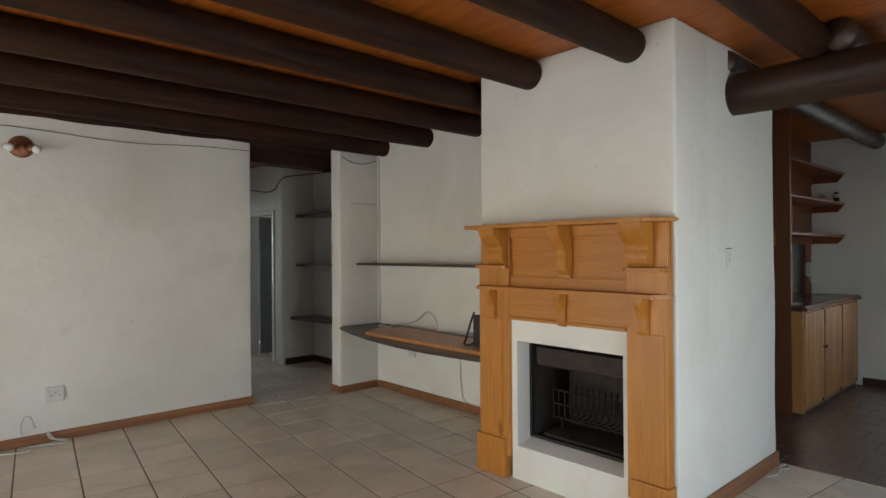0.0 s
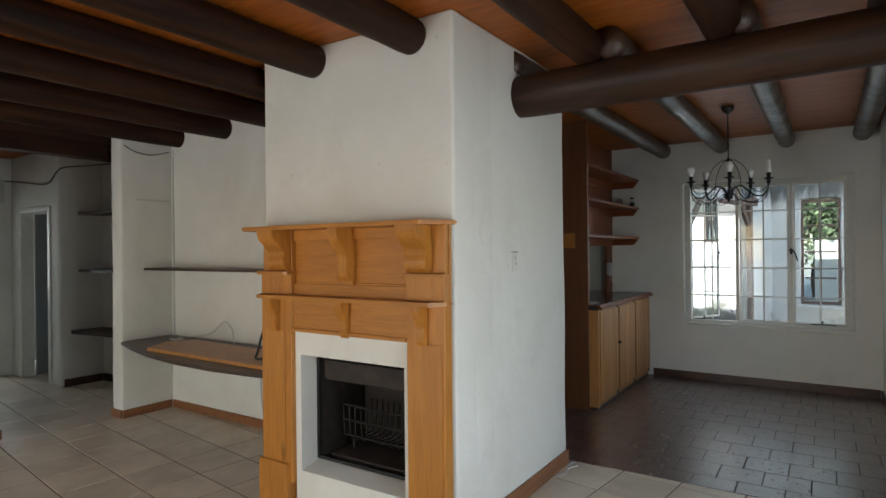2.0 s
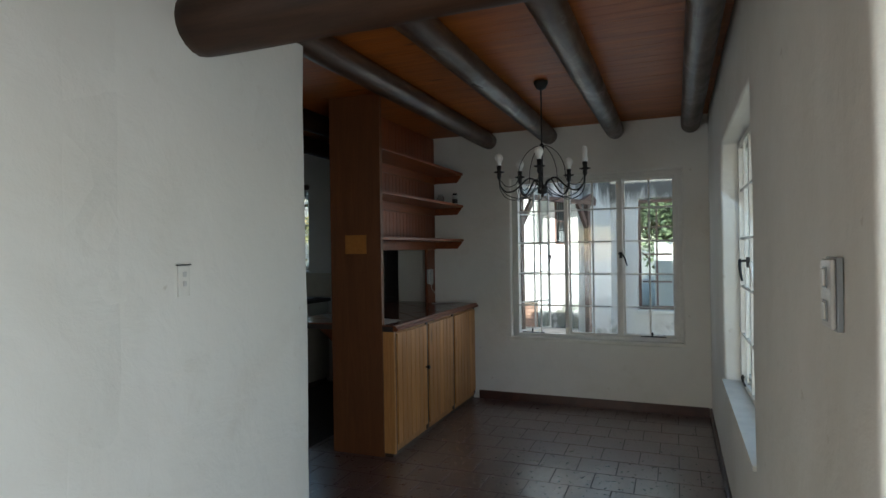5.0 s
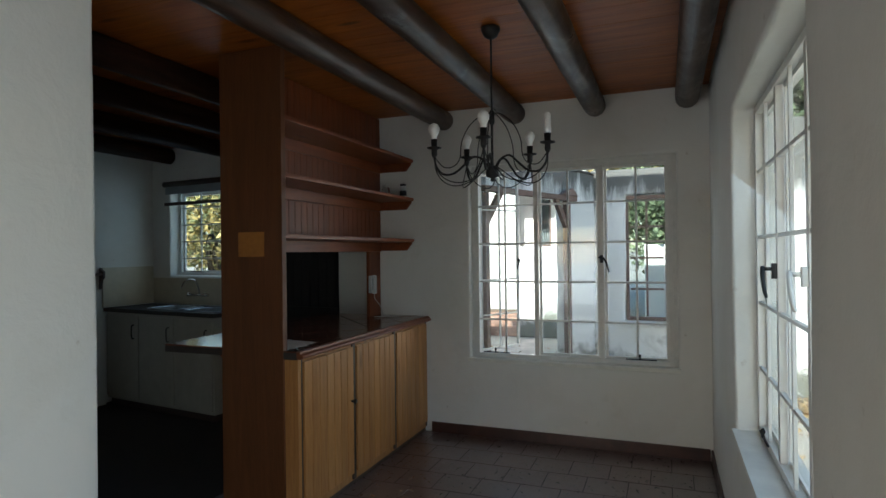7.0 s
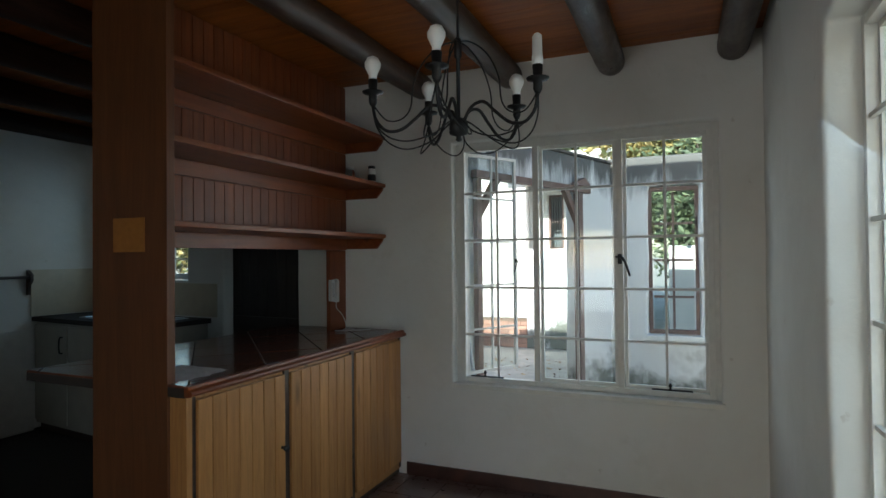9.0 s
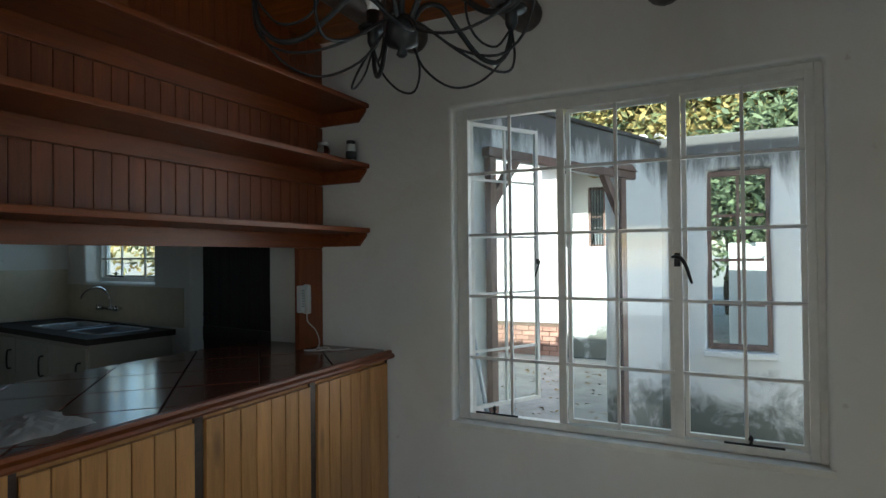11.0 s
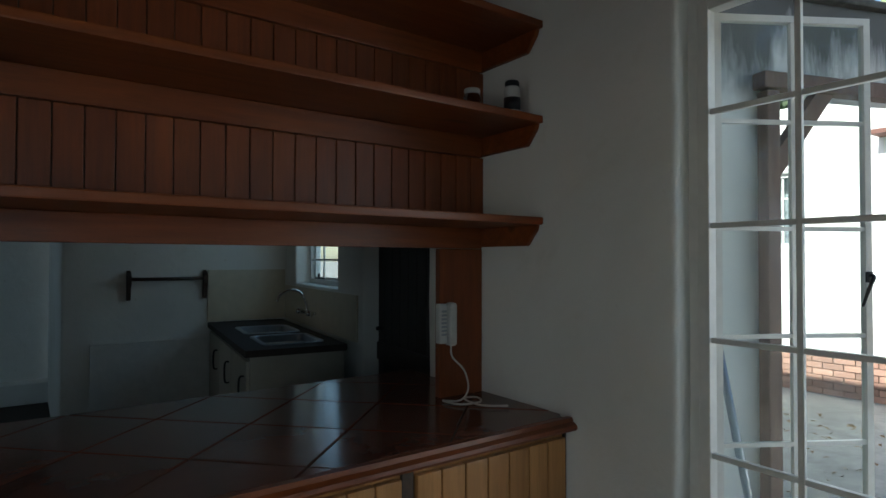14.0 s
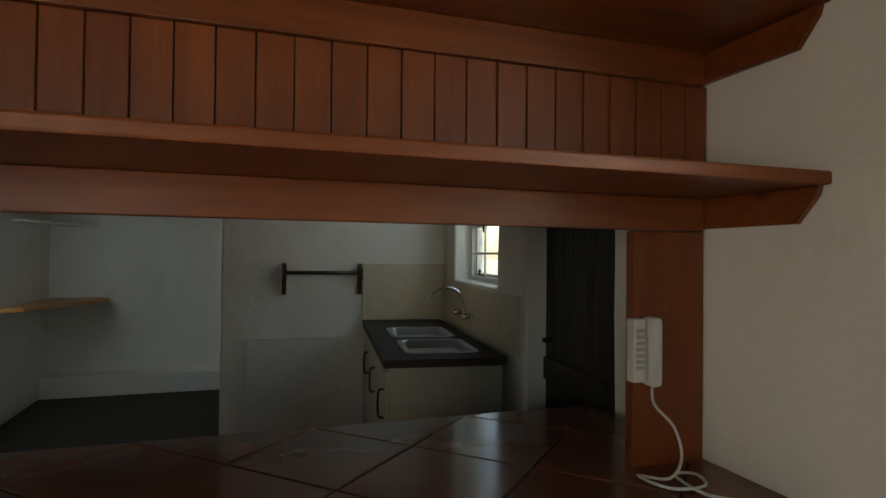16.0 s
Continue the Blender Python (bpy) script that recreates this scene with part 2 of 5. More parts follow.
M_SKIRT = wood("brown_skirting", (0.34, 0.15, 0.06), (0.20, 0.08, 0.035), "x", 0.45, 1.0, 0.1, 0.1)
M_DOORWOOD = wood("varnished_door_frame", (0.34, 0.13, 0.045), (0.20, 0.07, 0.025), "z", 0.4, 1.0, 0.2, 0.05)
M_DARKSKIRT = tile_mat("dark_tile_skirting", (0.085, 0.035, 0.026), (0.045, 0.022, 0.018), 0.35)
M_TILE = tile_mat("cream_floor_tile", (0.70, 0.62, 0.50), (0.56, 0.48, 0.38), 0.34, 0.08, 0.12)
M_GROUT = plain("brown_grout", (0.15, 0.11, 0.08), 0.9)
M_DTILE = tile_mat("dark_brown_floor_tile", (0.120, 0.068, 0.058), (0.092, 0.052, 0.046), 0.31, 0.05, 0.015, 1.0)
M_DGROUT = plain("dark_grout", (0.035, 0.025, 0.02), 0.8)
M_CTILE = tile_mat("red_brown_counter_tile", (0.190, 0.070, 0.042), (0.150, 0.056, 0.035), 0.15, 0.10, 0.04)
M_WHITE = plain("white_gloss_paint", (0.68, 0.67, 0.63), 0.35, 0, 0.06, 18, 0.1)
M_SILL = plain("painted_sill", (0.74, 0.72, 0.66), 0.45, 0, 0.1, 9, 0.1)
M_GLASS = glass_mat()
M_JAR = clear_glass()
M_BLACK = plain("black_iron", (0.014, 0.013, 0.013), 0.5, 0.2, 0.3, 40, 0.2)
M_SOOT = plain("sooty_firebox", (0.036, 0.027, 0.023), 0.85, 0, 0.4, 12, 0.4)
M_GRATE = plain("black_grate_iron", (0.012, 0.010, 0.009), 0.8, 0, 0.3, 30, 0.2)
M_CHROME = plain("chrome", (0.75, 0.75, 0.76), 0.15, 1.0, 0.05, 40, 0)
M_STEEL = plain("brushed_steel", (0.40, 0.43, 0.48), 0.32, 1.0, 0.08, 50, 0.05)
M_BULB = plain("frosted_bulb", (0.80, 0.79, 0.76), 0.3, 0, 0.03, 20, 0)
M_PLASTIC = plain("white_plastic", (0.56, 0.56, 0.54), 0.4, 0, 0.05, 20, 0)
M_PLATE = plain("grey_white_plate", (0.62, 0.62, 0.60), 0.4, 0, 0.05, 20, 0)
M_COPPER = plain("copper_lamp_base", (0.30, 0.13, 0.07), 0.4, 0.6, 0.2, 20, 0.1)
M_DARKPLASTIC = plain("black_plastic", (0.02, 0.02, 0.022), 0.5, 0, 0.1, 30, 0)
M_KTILE = plain("cream_wall_tile", (0.55, 0.48, 0.36), 0.35, 0, 0.06, 12, 0.05)
M_CREAM = plain("cream_cupboard", (0.38, 0.35, 0.29), 0.5, 0, 0.07, 8, 0.05)
M_COPING = plain("blackened_coping", (0.09, 0.085, 0.08), 0.9, 0, 0.4, 14, 0.4)
M_CONCRETE = tile_mat("yard_concrete", (0.48, 0.45, 0.40), (0.30, 0.29, 0.25), 0.9, 0.05, 0.5)
M_BRICK = brick_wall_mat("red_brick")
M_RUSTWOOD = wood("reddish_outdoor_timber", (0.27, 0.18, 0.15), (0.17, 0.11, 0.09), "z", 0.75)
M_DRYLEAF = leaf_mat("dry_leaves", (0.22, 0.12, 0.04), (0.45, 0.32, 0.14))
M_GREEN = leaf_mat("green_leaves", (0.07, 0.105, 0.055), (0.20, 0.25, 0.13))
M_YELLOW = leaf_mat("yellowing_leaves", (0.15, 0.17, 0.07), (0.44, 0.34, 0.12))
M_BARK = plain("bark", (0.09, 0.07, 0.055), 0.9, 0, 0.3, 20, 0.5)
M_PAPER = plain("crumpled_white_plastic", (0.50, 0.48, 0.46), 0.45, 0, 0.1, 20, 0.2)
M_ORANGE = plain("orange_paper", (0.36, 0.14, 0.025), 0.7, 0, 0.1, 30, 0)
M_ROOF = plain("red_roof_sheet", (0.16, 0.07, 0.05), 0.7, 0, 0.15, 4, 0.1)
M_GREYDOOR = plain("blue_grey_door", (0.30, 0.33, 0.35), 0.5, 0, 0.08, 6, 0.05)

# ---- mesh tools ----


def mesh_of(bm, name, mat, smooth=False):
    bm.normal_update()
    me = bpy.data.meshes.new(name)
    bm.to_mesh(me)
    bm.free()
    me.materials.append(mat)
    if smooth:
        me.shade_smooth()
    return me


def part(name, bm, mat, parent=None, label="", smooth=False, at=None):
    ob = new(name, mesh_of(bm, name, mat, smooth))
    if parent is not None:
        ob.parent = parent
    if at is not None:
        ob.matrix_basis = at
    return tagged(ob, label)


def thing(name, place, label, category, group="", turn=0.0, kind=""):
    e = new(name)
    e.empty_display_size = 0.1
    e.matrix_basis = pose(*place, 0, 0, turn)
    return tagged(e, label, category, group, kind)


def box(bm, x0, y0, z0, x1, y1, z1, bevel=0.0, m=None):
    r = bmesh.ops.create_cube(bm, size=1)
    vs = r["verts"]
    mm = Matrix.Translation(((x0 + x1) / 2, (y0 + y1) / 2, (z0 + z1) / 2)) @ Matrix.Diagonal((abs(x1 - x0), abs(y1 - y0), abs(z1 - z0), 1))
    bmesh.ops.transform(bm, matrix=(m @ mm) if m is not None else mm, verts=vs)
    if bevel:
        es = list({e for v in vs for e in v.link_edges})
        bmesh.ops.bevel(bm, geom=es, offset=bevel, segments=2, profile=0.6, affect="EDGES")
    return bm


def a_box(x0, y0, z0, x1, y1, z1, bevel=0.0):
    return box(bmesh.new(), x0, y0, z0, x1, y1, z1, bevel)


def rod(bm, a, c, r, r2=None, seg=10):
    a, c = Vector(a), Vector(c)
    d = c - a
    m = Matrix.Translation((a + c) / 2) @ d.to_track_quat("Z", "Y").to_matrix().to_4x4()
    bmesh.ops.create_cone(bm, cap_ends=True, segments=seg, radius1=r, radius2=r if r2 is None else r2, depth=d.length, matrix=m)
    return bm


def tube(bm, pts, r, seg=8):
    """A round bar along points, rounded between them where there are more than three."""
    pts = [Vector(p) for p in pts]
    if len(pts) > 3:
        full, rr = [], []
        radii = r if isinstance(r, (list, tuple)) else [r] * len(pts)
        for i in range(len(pts) - 1):
            p0, p1, p2, p3 = pts[max(i - 1, 0)], pts[i], pts[i + 1], pts[min(i + 2, len(pts) - 1)]
            for k in range(4):
                u = k / 4
                full.append(0.5 * (2 * p1 + (p2 - p0) * u + (2 * p0 - 5 * p1 + 4 * p2 - p3) * u * u + (3 * p1 - p0 - 3 * p2 + p3) * u ** 3))
                rr.append(radii[i] + (radii[i + 1] - radii[i]) * u)
        pts, r = full + [pts[-1]], rr + [radii[-1]]
    rings = []
    side = None
    for i, p in enumerate(pts):
        d = (pts[min(i + 1, len(pts) - 1)] - pts[max(i - 1, 0)]).normalized()
        if side is None:
            side = d.orthogonal().normalized()
        side = (side - d * side.dot(d)).normalized()
        up = d.cross(side)
        rr = r[i] if isinstance(r, (list, tuple)) else r
        rings.append([bm.verts.new(p + (side * math.cos(t) + up * math.sin(t)) * rr) for t in [2 * math.pi * k / seg for k in range(seg)]])
    for a, c in zip(rings, rings[1:]):
        for k in range(seg):
            bm.faces.new((a[k], a[(k + 1) % seg], c[(k + 1) % seg], c[k]))
    bm.faces.new(rings[0][::-1]), bm.faces.new(rings[-1])
    return bm


def lathe(bm, profile, seg=16, centre=(0, 0, 0)):
    """profile: (radius, height) rows."""
    rings = []
    for r, z in profile:
        rings.append([bm.verts.new((centre[0] + r * math.cos(2 * math.pi * k / seg), centre[1] + r * math.sin(2 * math.pi * k / seg), centre[2] + z)) for k in range(seg)])
    for a, c in zip(rings, rings[1:]):
        for k in range(seg):
            bm.faces.new((a[k], a[(k + 1) % seg], c[(k + 1) % seg], c[k]))
    bm.faces.new(rings[0][::-1]), bm.faces.new(rings[-1])
    return bm


def prism(bm, outline, lo, hi, axis="z", bevel=0.0):
    """An outline in the two other axes, in cyclic order (z: x,y; x: y,z; y: x,z), stretched from lo to hi."""
    def at(u, v, w):
        return {"z": (u, v, w), "x": (w, u, v), "y": (u, w, v)}[axis]
    a = [bm.verts.new(at(u, v, lo)) for u, v in outline]
    c = [bm.verts.new(at(u, v, hi)) for u, v in outline]
    faces = [bm.faces.new(a[::-1]), bm.faces.new(c)]
    n = len(outline)
    for k in range(n):
        faces.append(bm.faces.new((a[k], a[(k + 1) % n], c[(k + 1) % n], c[k])))
    bmesh.ops.recalc_face_normals(bm, faces=faces)
    if bevel:
        bmesh.ops.bevel(bm, geom=list(faces[0].edges) + list(faces[1].edges), offset=bevel, segments=2, affect="EDGES")
    return bm


def rough_wall(name, axis, face, thick, u0, u1, z0=0.0, z1=2.72, holes=(), mat=None, wave=0.006, label="", category="wall", soft=0.018, cell=0.16):
    """A plaster wall at axis=face, thick metres on towards +axis (or - if negative), with real holes (u0, u1, z0, z1), wavy and with soft edges."""
    us, zs = sorted({u0, u1, *[h[0] for h in holes], *[h[1] for h in holes]}), sorted({z0, z1, *[max(z0, h[2]) for h in holes], *[h[3] for h in holes]})

    def fill(vals):
        out = []
        for a, c in zip(vals, vals[1:]):
            k = max(1, round((c - a) / cell))
            out += [a + (c - a) * i / k for i in range(k)]
        return out + [vals[-1]]
    us, zs = fill(us), fill(zs)
    bm, grid = bmesh.new(), {}

    def vert(i, j, s):
        if (i, j, s) not in grid:
            u, z, w = us[i], zs[j], face + s * thick
            p = Vector((w, u, z) if axis == "x" else (u, w, z))
            d = noise.noise_vector(p * 2.1) * wave + noise.noise_vector(p * 6.0) * wave * 0.35
            if z <= z0 + 0.001:
                d.z = 0
            p += d
            grid[i, j, s] = bm.verts.new(p)
        return grid[i, j, s]

    def solid(i, j):
        if not (0 <= i < len(us) - 1 and 0 <= j < len(zs) - 1):
            return False
        u, z = (us[i] + us[i + 1]) / 2, (zs[j] + zs[j + 1]) / 2
        return not any(h[0] < u < h[1] and h[2] < z < h[3] for h in holes)
    for i in range(len(us) - 1):
        for j in range(len(zs) - 1):
            if not solid(i, j):
                continue
            for s in (0, 1):
                bm.faces.new([vert(i, j, s), vert(i + 1, j, s), vert(i + 1, j + 1, s), vert(i, j + 1, s)])
            for (di, dj), (a, c) in (((-1, 0), ((i, j), (i, j + 1))), ((1, 0), ((i + 1, j), (i + 1, j + 1))), ((0, -1), ((i, j), (i + 1, j))), ((0, 1), ((i, j + 1), (i + 1, j + 1)))):
                if not solid(i + di, j + dj):
                    bm.faces.new([vert(*a, 0), vert(*c, 0), vert(*c, 1), vert(*a, 1)])
    bmesh.ops.recalc_face_normals(bm, faces=bm.faces)
    ob = part(name, bm, mat or M_PLASTER, None, label, True)
    tagged(ob, "", category, "", "structure")
    bv = ob.modifiers.new("soft", "BEVEL")
    bv.width, bv.segments, bv.limit_method, bv.angle_limit = soft, 3, "ANGLE", radians(50)
    return ob

# ---- the large structure ----
ZC = 2.69            # ceiling height
XE, YS, YN, XW = 8.26, -0.19, 5.84, -2.3    # inner faces of the east, south, north and west walls

ground = part("ground", a_box(-60, -60, -0.35, 400, 300, -0.13), M_CONCRETE)
tagged(ground, "worn grey concrete yard around the house", "ground", "", "structure")
floor = part("floor", a_box(XW - 0.2, YS - 0.22, -0.14, 5.12, 9.3, -0.0035), M_GROUT)
tagged(floor, "cream square tiles with brown joints", "floor", "", "structure")
floor_dark = part("floor_dark", a_box(5.122, YS - 0.22, -0.14, 8.47, 8.4, -0.0022), M_DGROUT)
floor_strip = part("floor_dark", a_box(8.4705, 4.12, -0.14, 8.85, 8.4, -0.0025), M_DGROUT)
tagged(floor_strip, "dark kitchen floor under the sink window", "floor", "", "structure")
pantry_floor = part("floor_pantry", a_box(8.4705, 2.62, -0.14, 10.05, 4.1, -0.004), M_DGROUT)
tagged(pantry_floor, "dark floor of the pantry", "floor", "", "structure")
tagged(floor_dark, "polished dark brown rectangular floor tiles", "floor", "", "structure")

rough_wall("wall_east", "x", XE, 0.22, YS - 0.2, 2.62, -0.1, ZC + 0.1, [(0.030, 1.622, 0.616, 2.222)], label="white plastered wall with a steel window over the yard")
# the kitchen's outer wall stands a little askew: its own frame, x out of the house, y along the wall
KITCHEN = pose(8.487, 4.3, 0, 0, 0, -6.6)


def askew(ob, frame_of=KITCHEN):
    """Move a finished object from the askew wall's own frame into the world."""
    ob.matrix_basis = frame_of @ ob.matrix_basis
    return ob


askew(rough_wall("wall_kitchen_east", "x", 0.0, 0.22, -1.76, 3.95, -0.1, ZC + 0.1, [(-0.12, 0.93, 1.285, 2.225), (-1.39, -0.57, -0.1, 2.05)], label="white plastered kitchen wall with a small window and a doorway"))
rough_wall("wall_south", "y", YS, -0.22, XW - 0.2, XE + 0.2, -0.1, ZC + 0.1, [(1.93, 3.68, -0.1, 2.12), (5.20, 6.81, 0.648, 2.18)], label="wavy white plastered wall with a window recess")
rough_wall("wall_north", "y", YN, 0.18, XW - 0.2, 3.12, 0, ZC, label="plain white plastered wall, slightly scuffed")
rough_wall("wall_west", "x", XW, -0.2, YS - 0.2, YN + 0.2, -0.1, ZC + 0.1, [(1.7, 4.7, -0.1, 2.1)], label="white plastered wall")
rough_wall("wall_passage_west", "x", 3.12, -0.15, YN + 0.17, 9.0, 0, ZC, label="white plastered passage wall")
rough_wall("wall_passage_end", "y", 8.72, 0.15, 2.95, 4.35, 0, ZC, [(3.32, 4.08, 0, 2.05)], label="white plastered wall with a door frame")
rough_wall("wall_passage_door", "x", 4.25, 0.12, 7.43, 8.8, 0, ZC, [(7.66, 8.48, 0, 2.05)], label="white plastered wall with a doorway")
rough_wall("wall_niche", "y", 7.41, 0.12, 4.24, 4.85, 0, ZC, label="shaded white plastered wall beside shelves")
rough_wall("wall_divider", "x", 4.45, 0.26, 3.1, 5.7, 0, ZC, label="white plastered wall behind the built-in bench")
rough_wall("wall_divider_back", "x", 4.70, 0.15, 5.4, 7.6, 0, ZC, label="white plastered wall between niche and kitchen")
rough_wall("pillar_wall", "y", 5.58, 0.17, 3.965, 4.80, 0, ZC, label="short white plastered wall beside the alcove")
rough_wall("wall_kitchen_block", "y", 5.50, 2.6, 7.02, 8.9, 0, ZC, label="white plastered kitchen wall", cell=0.3)
rough_wall("wall_kitchen_west", "x", 5.25, -0.2, 5.9, 8.3, 0, ZC, [(6.0, 6.9, 1.0, 2.0)], label="white plastered kitchen wall")
rough_wall("wall_kitchen_back", "y", 8.20, 0.2, 5.03, 7.2, 0, ZC, label="white plastered kitchen wall")
stack_hole = (2.07, 2.834, 0.20, 0.897)

# the chimney breast, open at the hearth
rough_wall("chimney_front", "x", 3.615, 0.40, 1.785, 3.19, 0, ZC, [stack_hole], label="white plastered chimney breast with an open hearth")
rough_wall("chimney_side", "y", 1.785, 0.30, 3.80, 5.045, 0, ZC, label="white plastered side of the chimney breast")
rough_wall("chimney_back", "x", 5.045, -0.2, 1.95, 3.19, 0, ZC, label="white plastered back of the chimney breast")
rough_wall("chimney_left", "y", 3.19, -0.2, 3.80, 5.045, 0, ZC, label="white plastered side of the chimney breast")

# dark room beyond the kitchen door, and the room beyond the passage
rough_wall("wall_pantry_south", "y", 2.75, 0.15, XE + 0.2, 10.2, -0.1, 2.7, mat=M_OUT_SHED, label="whitewashed outer wall of the pantry")
rough_wall("wall_pantry_north", "y", 4.00, -0.15, XE + 0.2, 10.2, -0.1, 2.7, label="dim pantry wall", mat=M_OUT_SHED)
rough_wall("wall_pantry_east", "x", 10.0, 0.15, 2.75, 4.1, -0.1, 2.7, label="dim pantry wall", mat=M_OUT_SHED)
rough_wall("wall_room_north", "y", 9.6, 0.15, 2.9, 6.6, 0, ZC, [(3.2, 4.3, 0.9, 2.1)], label="white plastered wall")
rough_wall("wall_room_east", "x", 5.03, 0.12, 7.5, 9.7, 0, ZC, label="white plastered wall")
rough_wall("wall_room_west", "x", 2.95, -0.15, 8.8, 9.7, 0, ZC, label="white plastered wall")
# Unseen roof; its east edge is raised to keep the yard wall in shade.
roof = part("roof", prism(bmesh.new(), [(XW - 0.6, 2.80), (8.50, 2.80), (8.50, 4.0), (XW - 0.6, 2.92)], -0.85, 2.6, "y"), M_ROOF, None, "unseen dark red house roof, raised to shade the yard wall")
# Also unseen: flat and low here so the sun reaches the far wall.
roof_low = part("roof", a_box(XW - 0.6, 2.61, 2.80, 9.0, 10.0, 2.92), M_ROOF, None, "unseen low kitchen roof, kept flat to let sun past")
tagged(roof_low, "", "roof", "", "structure")
tagged(roof, "", "roof", "", "structure")
pantry_roof = part("roof", a_box(8.7, 2.7, 2.71, 10.25, 4.1, 2.79), M_ROOF, None, "flat roof over the pantry")
tagged(pantry_roof, "", "roof", "", "structure")


def planks():
    """The ceiling: boards along y with narrow V joints, in one mesh."""
    bm = bmesh.new()
    x = XW - 0.2
    while x < 8.4:
        box(bm, x + 0.0012, YS - 0.2, ZC + random.uniform(0, 0.0015), x + 0.1088, 9.9, ZC + 0.02)
        x += 0.11
    box(bm, 8.4, 2.57, ZC, 8.8, 9.9, ZC + 0.02)
    box(bm, XW - 0.2, YS - 0.2, ZC + 0.022, 8.5, 9.9, ZC + 0.08)
    return bm


ceiling = part("ceiling", planks(), M_CEIL)
tagged(ceiling, "varnished orange pine boards above dark logs", "ceiling", "", "structure")


def log(name, a, c, r, mat, label):
    """A peeled log between two points, uneven, with soft ends."""
    a, c = Vector(a), Vector(c)
    n = max(8, int((c - a).length / 0.09))
    bm = bmesh.new()
    seg, rings = 20, []
    d = (c - a).normalized()
    side = d.cross(Vector((0, 0, 1))).normalized()
    up = side.cross(d)
    seed = random.uniform(0, 50)
    for i in range(n + 1):
        p = a.lerp(c, i / n)
        end = 1.0 - (0.05 if i in (0, n) else 0.0)
        ring = []
        for k in range(seg):
            t = 2 * math.pi * k / seg
            q = side * math.cos(t) + up * math.sin(t)
            rr = r * end * (1 + 0.035 * noise.noise(Vector((seed + i * 0.25, q.dot(side), q.dot(up)))) + 0.02 * noise.noise(Vector((seed + i * 1.1, 3 * q.dot(side), 3 * q.dot(up)))))
            ring.append(bm.verts.new(p + q * rr))
        rings.append(ring)
    for u, v in zip(rings, rings[1:]):
        for k in range(seg):
            bm.faces.new((u[k], u[(k + 1) % seg], v[(k + 1) % seg], v[k]))
    bm.faces.new(rings[0][::-1]), bm.faces.new(rings[-1])
    bmesh.ops.recalc_face_normals(bm, faces=bm.faces)
    ob = part(name, bm, mat, None, label, True)
    return tagged(ob, "", "ceiling beam", "round ceiling beams", "structure")


for y in (0.0, 0.68, 1.35):
    log("ceiling_beam", (XW - 0.05, y, 2.60), (4.62, y, 2.60), 0.095, M_BEAM, "dark stained log under orange ceiling boards")
for y, x in ((2.04, 3.67), (2.74, 3.67), (3.36, 4.52), (4.03, 4.52), (4.73, 4.52), (5.44, 4.52)):
    log("ceiling_beam", (XW - 0.05, y, 2.60), (x, y, 2.60), 0.095, M_BEAM, "dark stained log let into the white plaster")
log("ceiling_beam", (XW - 0.05, 5.93, 2.585), (4.66, 5.93, 2.585), 0.10, M_BEAM, "dark stained log over the passage opening")
for y in (-0.05, 0.60, 1.22, 1.83):
    log("ceiling_beam", (4.28, y, 2.605), (XE + 0.05, y, 2.612), 0.082, M_BEAM_WORN, "dark log with worn shiny patches over the dining room")
for y, x0, x1 in ((2.88, 5.06, 8.40), (3.55, 4.72, 8.48), (4.35, 4.72, 8.56), (5.20, 4.72, 8.66), (6.10, 5.08, 7.1), (6.95, 5.08, 7.1), (7.75, 5.08, 7.1)):
    log("kitchen_beam", (x0, y, 2.60), (x1, y, 2.60), 0.085, M_BEAM, "dark log in the shaded kitchen")
log("main_beam", (4.36, YS - 0.05, 2.405), (4.36, 1.83, 2.405), 0.125, M_BEAM_Y, "thick dark log carrying the ceiling beams")

lin = part("passage_lintel", a_box(3.10, 5.86, 2.37, 4.0, 5.99, 2.56, 0.01), M_BEAM, None, "dark stained timber lintel over the passage opening")
tagged(lin, "", "lintel", "", "structure")
log("ceiling_beam", (3.0, 6.75, 2.585), (4.72, 6.75, 2.585), 0.10, M_BEAM, "dark stained log over the passage")

# ---- skirtings ----


def skirting(x0, y0, x1, y1, face, mat=M_SKIRT, h=0.085, label="brown varnished timber skirting along the white wall"):
    """A board against a wall; face: the way that its front looks."""
    t = 0.016
    fx, fy = {"e": (t, 0), "w": (-t, 0), "n": (0, t), "s": (0, -t)}[face]
    bm = a_box(min(x0, x1) + min(fx, 0), min(y0, y1) + min(fy, 0), 0.0, max(x0, x1) + max(fx, 0), max(y0, y1) + max(fy, 0), h, 0.004)
    return tagged(part("baseboard", bm, mat, None, label), "", "skirting", "", "structure")


skirting(XW, YN, 3.12, YN, "s", h=0.075)
skirting(3.12, YN, 3.12, YN + 0.2, "e", h=0.075)
skirting(3.965, 5.58, 4.43, 5.58, "s", h=0.075)
skirting(3.965, 5.58, 3.965, 5.75, "w", h=0.075)
skirting(4.45, 3.21, 4.45, 5.56, "w", h=0.075)
skirting(3.615, 1.785, 5.045, 1.785, "s", h=0.10)
skirting(4.27, 7.41, 4.68, 7.41, "s", M_DARKSKIRT)
skirting(4.70, 5.77, 4.70, 7.40, "w", M_DARKSKIRT)
skirting(XE, YS + 0.02, XE, 1.97, "w", M_DARKSKIRT, label="dark brown tiled skirting")
skirting(3.70, YS, XE - 0.02, YS, "n", M_DARKSKIRT, label="dark brown tiled skirting")

# ---- windows ----


